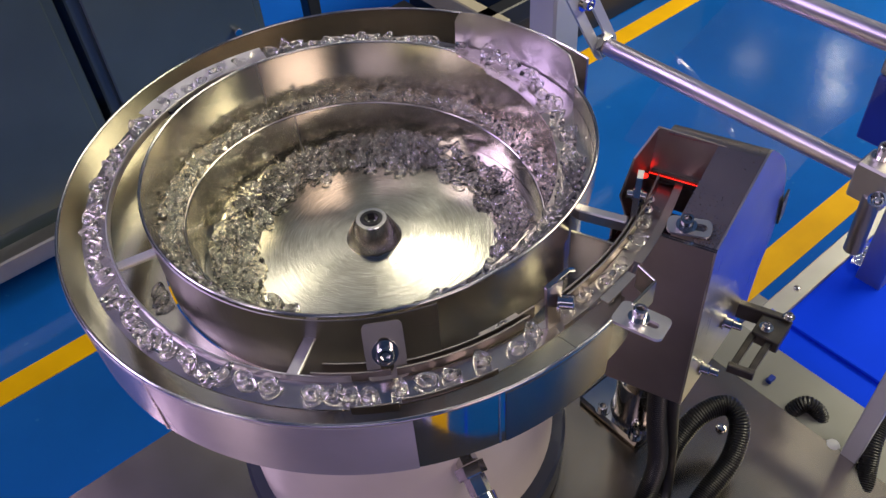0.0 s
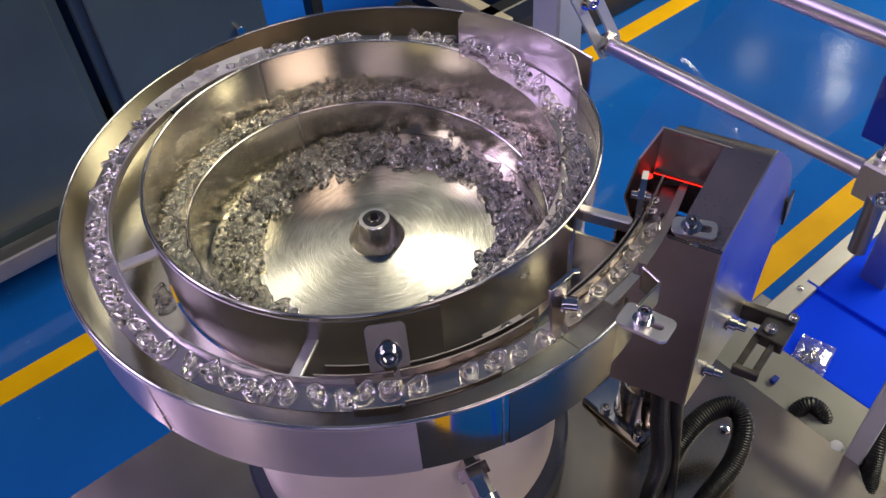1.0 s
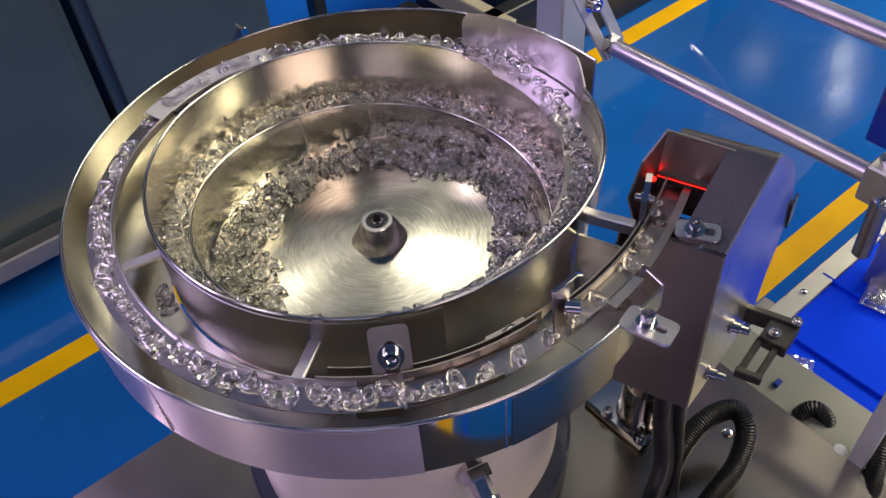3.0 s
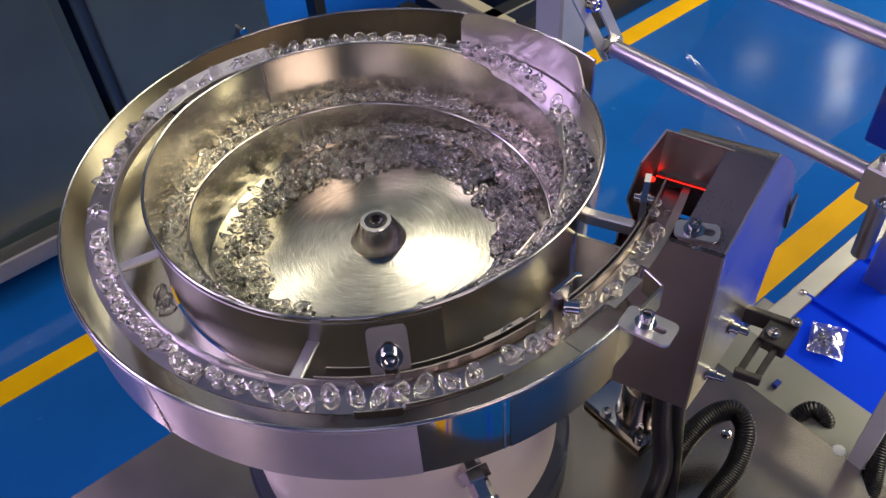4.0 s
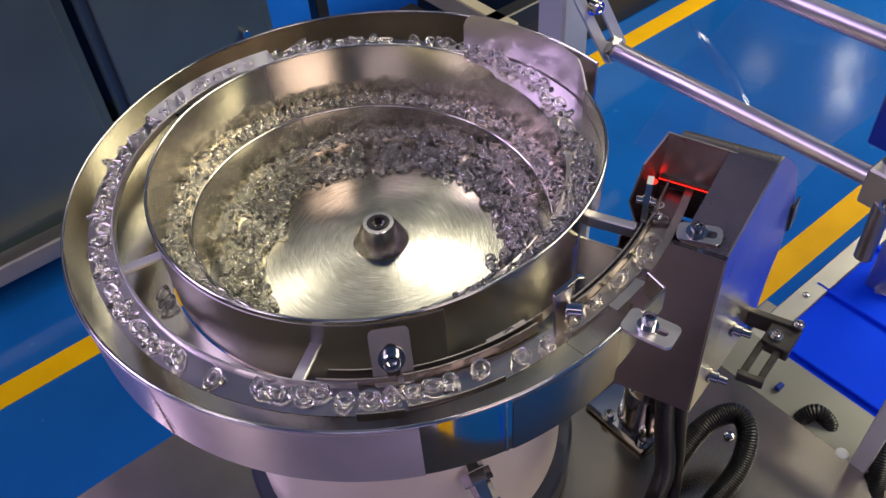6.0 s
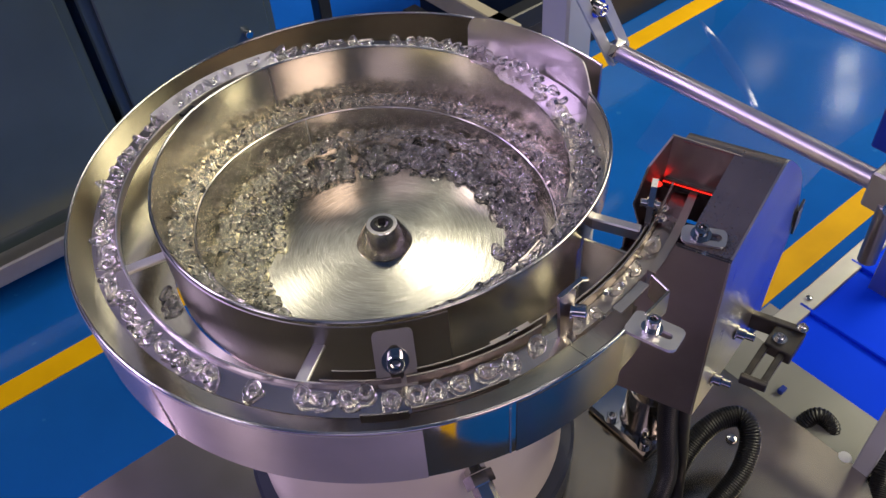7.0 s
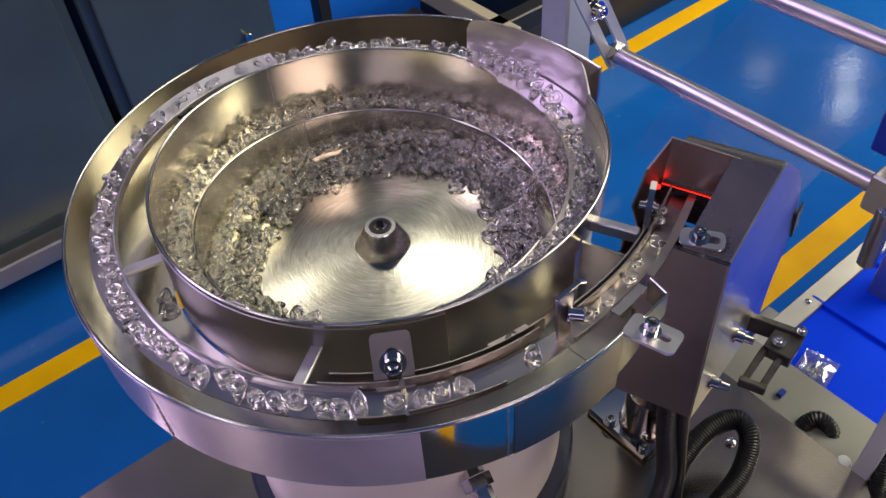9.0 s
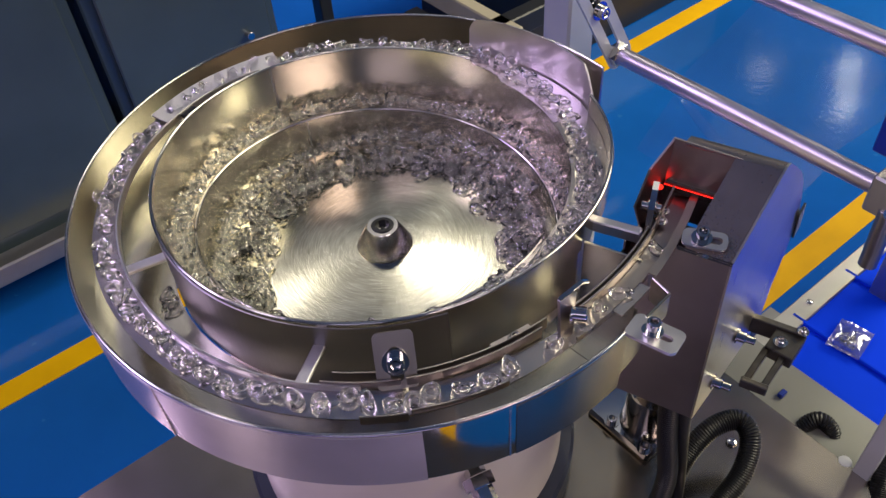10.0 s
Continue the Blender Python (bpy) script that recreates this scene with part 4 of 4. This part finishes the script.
def film():
    f = thing("packing_film", at(0.40, 0.10, 0.85), "clear plastic packing film drawn over the guide rods", "plastic film")
    lo0, lo1 = Vector((0.333, 0.2365, 0.8588)), Vector((0.424, 0.086, 0.8588))
    hi0, hi1 = Vector((0.398, 0.218, 0.9605)), Vector((0.490, 0.058, 0.9605))
    def sheet(name, a, b, c, d, n=14, wave=0.003, seed=0):
        bm = bmesh.new()
        g = []
        for i in range(n + 1):
            row = []
            for j in range(n + 1):
                s, t = i / n, j / n
                p = (a.lerp(b, s)).lerp(d.lerp(c, s), t)
                row.append(bm.verts.new(p + Vector((0.6, 0.3, 0.7)) * (wave * noise.noise(Vector((s * 4 + seed, t * 2, seed))) * math.sin(math.pi * t))))
            g.append(row)
        for i in range(n):
            for j in range(n):
                bm.faces.new((g[i][j], g[i + 1][j], g[i + 1][j + 1], g[i][j + 1]))
        return part(name, bm, M_FILM, f)
    # a loose fold along the film's edge, which swings as the film is drawn
    bm = bmesh.new()
    a, b = Vector((0.3506, 0.2535, 0.9088)), Vector((0.3890, 0.1300, 0.8400))
    rows = []
    for i in range(25):
        t = i / 24
        p = a.lerp(b, t) - a
        w = 0.0065 * math.sin(math.pi * min(1, t * 1.15 + 0.02)) + 0.0006
        bow = 0.004 * math.sin(math.pi * t)
        rows.append([bm.verts.new(p + Vector((0.8, 0.3, 0.3)) * (w * k - w + bow) + Vector((-0.3, 0.2, 0.6)) * (0.0035 * (1 - abs(k - 1)))) for k in (0, 0.5, 1, 1.5, 2)])
    for p, q in zip(rows, rows[1:]):
        for j in range(4):
            bm.faces.new((p[j], p[j + 1], q[j + 1], q[j]))
    bmesh.ops.translate(bm, verts=bm.verts[:], vec=ORIGIN[f.name])
    fold = part("film_fold", bm, M_CREASE, f, "narrow loose fold of film")
    f_rows.extend([fold, a - ORIGIN[f.name]])
    sheet("upper_web", lo0, lo1, hi1, hi0)
    sheet("lower_web", lo0 + Vector((0.004, 0, -0.006)), lo1 + Vector((0.004, 0, -0.006)), lo1 + Vector((-0.035, 0.010, -0.10)), lo0 + Vector((-0.035, 0.010, -0.10)), seed=5)
    return f


def conduits():
    c = thing("corrugated_conduit", (0.22, -0.12, 0.63), "black corrugated cable conduit looped on the table", "conduit")
    part("hose", hose([(0.190, -0.160, 0.641), (0.210, -0.130, 0.645), (0.240, -0.093, 0.665), (0.269, -0.076, 0.685), (0.297, -0.073, 0.690), (0.304, -0.090, 0.682), (0.289, -0.113, 0.662), (0.258, -0.134, 0.645), (0.226, -0.162, 0.641), (0.20, -0.20, 0.641)], 0.0095, 0.0005, 0.0024, 18), M_BLACK, c)
    c = thing("corrugated_conduit", (0.20, -0.06, 0.63), "black corrugated cable conduit hanging under the sensor box", "conduit")
    part("hose", hose([(0.205, -0.100, 0.835), (0.207, -0.110, 0.760), (0.214, -0.116, 0.690), (0.203, -0.128, 0.652), (0.175, -0.160, 0.641)], 0.0085, 0.0005, 0.0024, 16), M_BLACK, c)
    part("wire", hose([(0.214, -0.106, 0.835), (0.219, -0.112, 0.760), (0.227, -0.112, 0.690), (0.222, -0.128, 0.650), (0.20, -0.165, 0.637)], 0.0060), M_BLACK, c)
    c = thing("corrugated_conduit", at(0.35, -0.22, 0.62), "black corrugated cable conduit arching beside the cover plate", "conduit")
    part("hose", hose([(0.378, -0.066, 0.575), (0.384, -0.060, 0.598), (0.391, -0.053, 0.620), (0.404, -0.054, 0.629), (0.414, -0.065, 0.620), (0.408, -0.075, 0.600), (0.400, -0.083, 0.570)], 0.0082, 0.0005, 0.0024, 16), M_BLACK, c)


def side_hose():
    c = thing("corrugated_conduit", (0.43, -0.12, 0.62), "black corrugated cable conduit beside the frame post", "conduit")
    part("hose", hose([(0.452, -0.085, 0.690), (0.449, -0.096, 0.660), (0.431, -0.119, 0.645), (0.420, -0.138, 0.628), (0.405, -0.165, 0.618)], 0.0085, 0.0005, 0.0024, 16), M_BLACK, c)


def background():
    """Cabinets and machine frames on the blue floor behind the feeder."""
    def cabinet(u0, u1, w0, name_label, knob):
        c = thing("steel_cabinet", at((u0 + u1) / 2, w0 + 0.3, 0), name_label, "cabinet", "steel cabinets")
        part("body", block((u1 - u0, 0.6, 1.75), Matrix.Translation(at((u0 + u1) / 2, w0 + 0.305, 0.975)) @ MACHINE, 0.004), M_CABINET, c)
        d = part("door", block((u1 - u0 - 0.05, 0.018, 1.62), Matrix.Translation(at((u0 + u1) / 2, w0 - 0.007, 0.975)) @ MACHINE, 0.003), M_CABINET, c, "flat dark steel door")
        part("sill", block((u1 - u0 + 0.01, 0.05, 0.05), Matrix.Translation(at((u0 + u1) / 2, w0 - 0.032, 0.107)) @ MACHINE, 0.004), M_ALU, c, "pale metal sill")
        part("plinth", block((u1 - u0 - 0.04, 0.52, 0.10), Matrix.Translation(at((u0 + u1) / 2, w0 + 0.32, 0.05)) @ MACHINE), M_CHARCOAL, c)
        if knob is not None:
            p = at(knob[0], w0 - 0.016, knob[1])
            part("knob", rod(p, p - W * 0.016, 0.009), M_CHROME, d, "round metal latch knob")
    cabinet(-1.30, 0.093, 1.235, "tall dark grey steel cabinet with a flat door", None)
    cabinet(0.111, 0.519, 1.235, "tall dark grey steel cabinet with a small knob", (0.434, 0.389))
    b = thing("packing_machine", at(1.2, 1.5, 0), "dark painted packing machine with a beige beam on the floor", "packing machine")
    part("plinth", block((0.9, 0.5, 0.30), Matrix.Translation(at(1.62, 1.31, 0.15)) @ MACHINE, 0.004), M_CHARCOAL, b)
    part("beam", block((0.034, 0.90, 0.05), Matrix.Translation(at(0.851, 1.215, 0.395)) @ MACHINE, 0.003), M_BEIGE, b, "beige painted beam")
    for u, w in ((0.905, 0.80), (0.79, 1.05), (1.30, 1.15), (0.851, 1.62)):
        part("leg", block((0.04, 0.05, 0.37), Matrix.Translation(at(u, w, 0.185)) @ MACHINE, 0.003), M_CHARCOAL, b)
    part("cross_rail", block((0.50, 0.04, 0.05), Matrix.Translation(at(1.08, 0.82, 0.395)) @ MACHINE, 0.003), M_CHARCOAL, b)
    # Unseen panel added so that the pan's skirt has something pale to reflect.
    structure("reflector_panel", block((1.75, 0.62, 0.03), Matrix.Translation((-0.80, -0.74, 0.45)) @ pose(0, 0, 0, -45, 0, 0), 0.004), M_REFLECTOR, "plain pale sloping reflector panel added unseen behind the view", "panel")


# ---- the clear plastic pieces ----
def piece_mesh(bm, m, seed=0):
    """A small clear moulded part: a thick oval ring, bent like a saddle, with a blunt nose."""
    n = 14
    wide, tall = ((1.12, 0.86), (1.0, 0.96), (1.2, 0.92))[seed % 3]
    half = ((0.0019, 0.0004), (0.0027, 0.0016), (0.0038, 0.0021), (0.0049, 0.0017), (0.0056, 0.0005))
    prof = list(half) + [(r, -h) for r, h in reversed(half)]
    rows = []
    for r, h in prof:
        ring = []
        for i in range(n):
            a = 2 * math.pi * i / n
            nose = 1 + 0.30 * math.exp(-((min(a, 2 * math.pi - a)) / 0.45) ** 2)
            ring.append(bm.verts.new(m @ Vector((r * nose * math.cos(a) * wide, r * math.sin(a) * tall, h + 0.18 * r * math.cos(2 * a)))))
        rows.append(ring)
    for p, q in zip(rows, rows[1:] + rows[:1]):
        for i in range(n):
            bm.faces.new((p[i], p[(i + 1) % n], q[(i + 1) % n], q[i]))


def turned(rng, flat=0.5):
    return Euler((rng.gauss(0, flat), rng.gauss(0, flat), rng.uniform(0, 6.283))).to_matrix().to_4x4()


TIMES = [i * 0.5 for i in range(21)]
TRACK_RATE = [22, 27, 35, 37, 36.5, 37, 34, 26, 34, 37, 12.5, 29, 14, 0, 2.5, 35, 26, 24, 23, 21]
LEDGE_RATE = [20, 26, 35, 37, 36, 36, 33, 26, 35, 38, 11, 27, 13, 0, 2, 36, 25, 17, 13.5, 14.5]
PILE_RATE = [28, 33, 43, 45, 45, 45, 40, 31, 40, 43, 14, 34, 17, 0, 3.5, 47, 36, 28, 24, 24]


def turns(rate):
    out = [0.0]
    for r in rate:
        out.append(out[-1] + r * 0.5)
    return out


TRACK_TURN, LEDGE_TURN, PILE_TURN = turns(TRACK_RATE), turns(LEDGE_RATE), turns(PILE_RATE)


def track_place(s):
    """Radius and height of a single piece along its whole way: ledge, slide, outer track, box."""
    r = blend(s, [(-62, 0.1415), (0, 0.1490), (12, 0.150), (30, 0.156), (52, 0.162), (66, 0.1635)]) if s < 66 else track_r(s)
    if s < 8:
        z = lip_z(s + 360) + 0.0026
    else:
        z = blend(s, [(8, 0.9872), (20, 0.9880), (40, 0.9880), (66, TRACK_Z + 0.0030), (330, TRACK_Z + 0.0026), (337, TRACK_Z - 0.004), (343, 0.93), (350, 0.90)])
    return r, z


def track_pieces():
    rng = random.Random(5)
    kinds = []
    for k in range(5):
        bm = bmesh.new()
        piece_mesh(bm, Matrix.Diagonal((1.0, 1.0, 1.0, 1)), k)
        kinds.append(mesh_of("clear_piece", bm, M_CLEAR, 50))
    made = []
    s = -262.0
    while s < 318:
        ob = new("clear_piece", kinds[rng.randrange(5)])
        tagged(ob, "small clear plastic ring-shaped part sliding on the steel track", "plastic part", "clear parts on the track")
        made.append((ob, s, rng.gauss(0, 0.0018), abs(rng.gauss(0, 0.0005)), turned(rng, 0.28)))
        s += rng.choice((2.9, 3.3, 3.8, 4.2, 4.8)) * (1.0 if rng.random() > 0.06 else 1.8)
    return made


def clumps():
    rng = random.Random(11)
    ledge, pile = [], []
    # groups that climb the ledge, two or three abreast
    a = -300.0
    while a < 352:
        bm = bmesh.new()
        for i in range(6):
            da = radians(-3.2 + 1.28 * i + rng.uniform(-0.9, 0.9))
            r = (-0.0040, 0.0035, -0.0005)[i % 3] + rng.uniform(-0.0018, 0.0018)
            p = Vector(((0.1412 + r) * math.cos(da) - 0.1412, (0.1412 + r) * math.sin(da), 0.0022 + rng.random() ** 3 * 0.0030))
            piece_mesh(bm, Matrix.Translation(p) @ turned(rng, 0.38) @ Matrix.Scale(0.84, 4), i)
        ob = new("clear_piece_group", mesh_of("clear_piece_group", bm, M_CLEAR, 50))
        tagged(ob, "loose group of small clear plastic parts in the bowl", "plastic parts", "loose clear parts", "stuff")
        ledge.append((ob, a))
        a += 7.6
    # sectors of the heap on the bowl floor
    n = 40
    for k in range(n):
        bm = bmesh.new()
        edge = 0.0960 + 0.004 * math.sin(k * 0.7) + rng.uniform(-0.003, 0.003)
        for i in range(10):
            u = (i + rng.random()) / 10
            r = edge + (0.1225 - edge) * u
            lift = 0.0025 + 0.0056 * u * rng.uniform(0.5, 1.0) + (0.002 if rng.random() < 0.15 else 0)
            da = radians((k + rng.uniform(-0.15, 1.15)) * 360 / n)
            p = Vector((r * math.cos(da), r * math.sin(da), FLOOR_Z + 0.001 + lift))
            piece_mesh(bm, Matrix.Translation(p) @ turned(rng, 0.5) @ Matrix.Scale(0.98, 4), i)
        if rng.random() < 0.3:
            da, r = radians((k + 0.5) * 360 / n), edge - rng.uniform(0.003, 0.009)
            piece_mesh(bm, Matrix.Translation((r * math.cos(da), r * math.sin(da), FLOOR_Z + 0.004)) @ turned(rng, 0.2), k)
        ob = new("clear_piece_heap", mesh_of("clear_piece_heap", bm, M_CLEAR, 50))
        tagged(ob, "heap of small clear plastic parts on the bowl floor", "plastic parts", "loose clear parts", "stuff")
        pile.append(ob)
    # a few that fell beside the chute
    for i, (x, y) in enumerate(((0.134, -0.110), (0.140, -0.115), (0.139, -0.108), (0.146, -0.118), (-0.1525, -0.0480), (-0.1495, -0.0575))):
        bm = bmesh.new()
        piece_mesh(bm, turned(rng, 0.5), i)
        ob = new("clear_piece", mesh_of("clear_piece", bm, M_CLEAR, 50))
        ob.location = (x, y, 0.943)
        tagged(ob, "small clear plastic part fallen into the pan", "plastic part")
    return ledge, pile


def bag(seed):
    """A sealed clear pouch with a few parts in it."""
    rng = random.Random(seed)
    b = new("clear_bag")
    ORIGIN[b.name] = Vector((0, 0, 0))
    tagged(b, "small sealed clear bag of plastic parts on the blue belt", "plastic bag", "filled clear bags")
    n, w, h = 14, 0.037, 0.046
    bm = bmesh.new()
    grids = []
    for sign in (1, -1):
        g = []
        for i in range(n + 1):
            row = []
            for j in range(n + 1):
                x, y = i / n * 2 - 1, j / n * 2 - 1
                puff = max(0.0, (1 - x * x)) ** 0.6 * max(0.0, 1 - (y / 0.84) ** 2) ** 0.6
                z = 0.0072 + sign * 0.0062 * puff + 0.0022 * noise.noise(Vector((x * 2.5, y * 2.5, seed + sign)))
                row.append(bm.verts.new((x * w / 2, y * h / 2, z)))
            g.append(row)
        for i in range(n):
            for j in range(n):
                bm.faces.new((g[i][j], g[i + 1][j], g[i + 1][j + 1], g[i][j + 1]))
        grids.append(g)
    part("pouch", bm, M_BAG, b, "crinkled clear pouch with flat seals")
    bm = bmesh.new()
    for i in range(7):
        piece_mesh(bm, Matrix.Translation((rng.uniform(-0.006, 0.006), rng.uniform(-0.012, 0.009), 0.007 + rng.uniform(-0.001, 0.003))) @ turned(rng, 0.5) @ Matrix.Diagonal((1.1, 1.1, 1.1, 1)), i)
    part("contents", bm, M_CLEAR, b, "loose clear parts inside the bag", 50)
    return b


hall()
ceiling_lights()
background()
table()
CONVEYOR = conveyor()
CLEATS = cleats(CONVEYOR)
uprights()
film()
feeder()
sensor_box()
side_bracket()
conduits()
side_hose()
SINGLES = track_pieces()
LEDGE, PILE = clumps()
BAGS = [(bag(3), 0.578, -0.175, -40), (bag(7), 0.331, -0.209, -46), (bag(12), 0.168, -0.203, -36), (bag(20), -0.194, -0.206, -50)]
BELT_SPEED = 0.065


def belt_height(u):
    """The belt comes up round its end roller under the cover plate."""
    return blend(u, [(0.20, -0.06), (0.27, -0.012), (0.31, 0.0)])


def motions():
    for ob, s0, dr, dz, m in SINGLES:
        rows = []
        for t, turn in zip(TIMES, TRACK_TURN):
            s = s0 + turn
            s += 0.5 * max(0, s - 278)
            r, z = track_place(s)
            a = min(s, 352)
            rows.append((t, pose(0, 0, 0, 0, 0, a) @ Matrix.Translation((r + dr, 0, z + dz)) @ m))
        walk(ob, rows)
    for ob, a0 in LEDGE:
        rows = []
        for t, turn in zip(TIMES, LEDGE_TURN):
            a = a0 + turn
            r = blend(a, [(-75, 0.118), (-55, 0.1412), (300, 0.1412), (330, 0.147), (356, 0.150), (372, 0.122)])
            z = blend(a, [(-75, FLOOR_Z + 0.004), (-55, lip_z(-55)), (300, lip_z(300)), (358, lip_z(358)), (372, FLOOR_Z + 0.012)])
            rows.append((t, pose(0, 0, 0, 0, 0, a) @ Matrix.Translation((r, 0, z))))
        walk(ob, rows)
    for k, ob in enumerate(PILE):
        rows = []
        for t, turn in zip(TIMES, PILE_TURN):
            a, mid = turn + (k + 0.5) * 9, radians((k + 0.5) * 9)
            spread = -0.0065 * (0.5 + 0.5 * math.sin(radians(a)))
            rows.append((t, pose(0, 0, 0, 0, 0, turn) @ Matrix.Translation((spread * math.cos(mid), spread * math.sin(mid), 0))))
        walk(ob, rows)
    for ob, u0, w, turn in BAGS:
        walk(ob, [(t, Matrix.Translation(at(u0 + BELT_SPEED * t, w, BELT_Z + belt_height(u0 + BELT_SPEED * t))) @ pose(0, 0, 0, 0, 0, turn)) for t in TIMES])
    fold, place = f_rows
    drop = Vector((-0.016, -0.016, -0.033))
    walk(fold, [(t, Matrix.Translation(place + drop * k) @ pose(0, 0, 0, 0, 0, 5 * k)) for t, k in ((0, 1.0), (1.0, 1.0), (2.0, 0.9), (2.7, 0.6), (3.8, 0.7), (4.4, 1.15), (5.0, 0.0), (5.7, 0.25), (6.8, 0.0), (7.5, 0.0), (8.2, 1.4), (9.0, 1.7), (10.0, 1.8))])
    for i, ob in enumerate(CLEATS):
        u0 = 0.505 - BELT_SPEED * 4.5 + (i - 6) * 0.105
        walk(ob, [(t, Matrix.Translation(at(u0 + BELT_SPEED * t, 0, belt_height(u0 + BELT_SPEED * t)))) for t in TIMES])


motions()
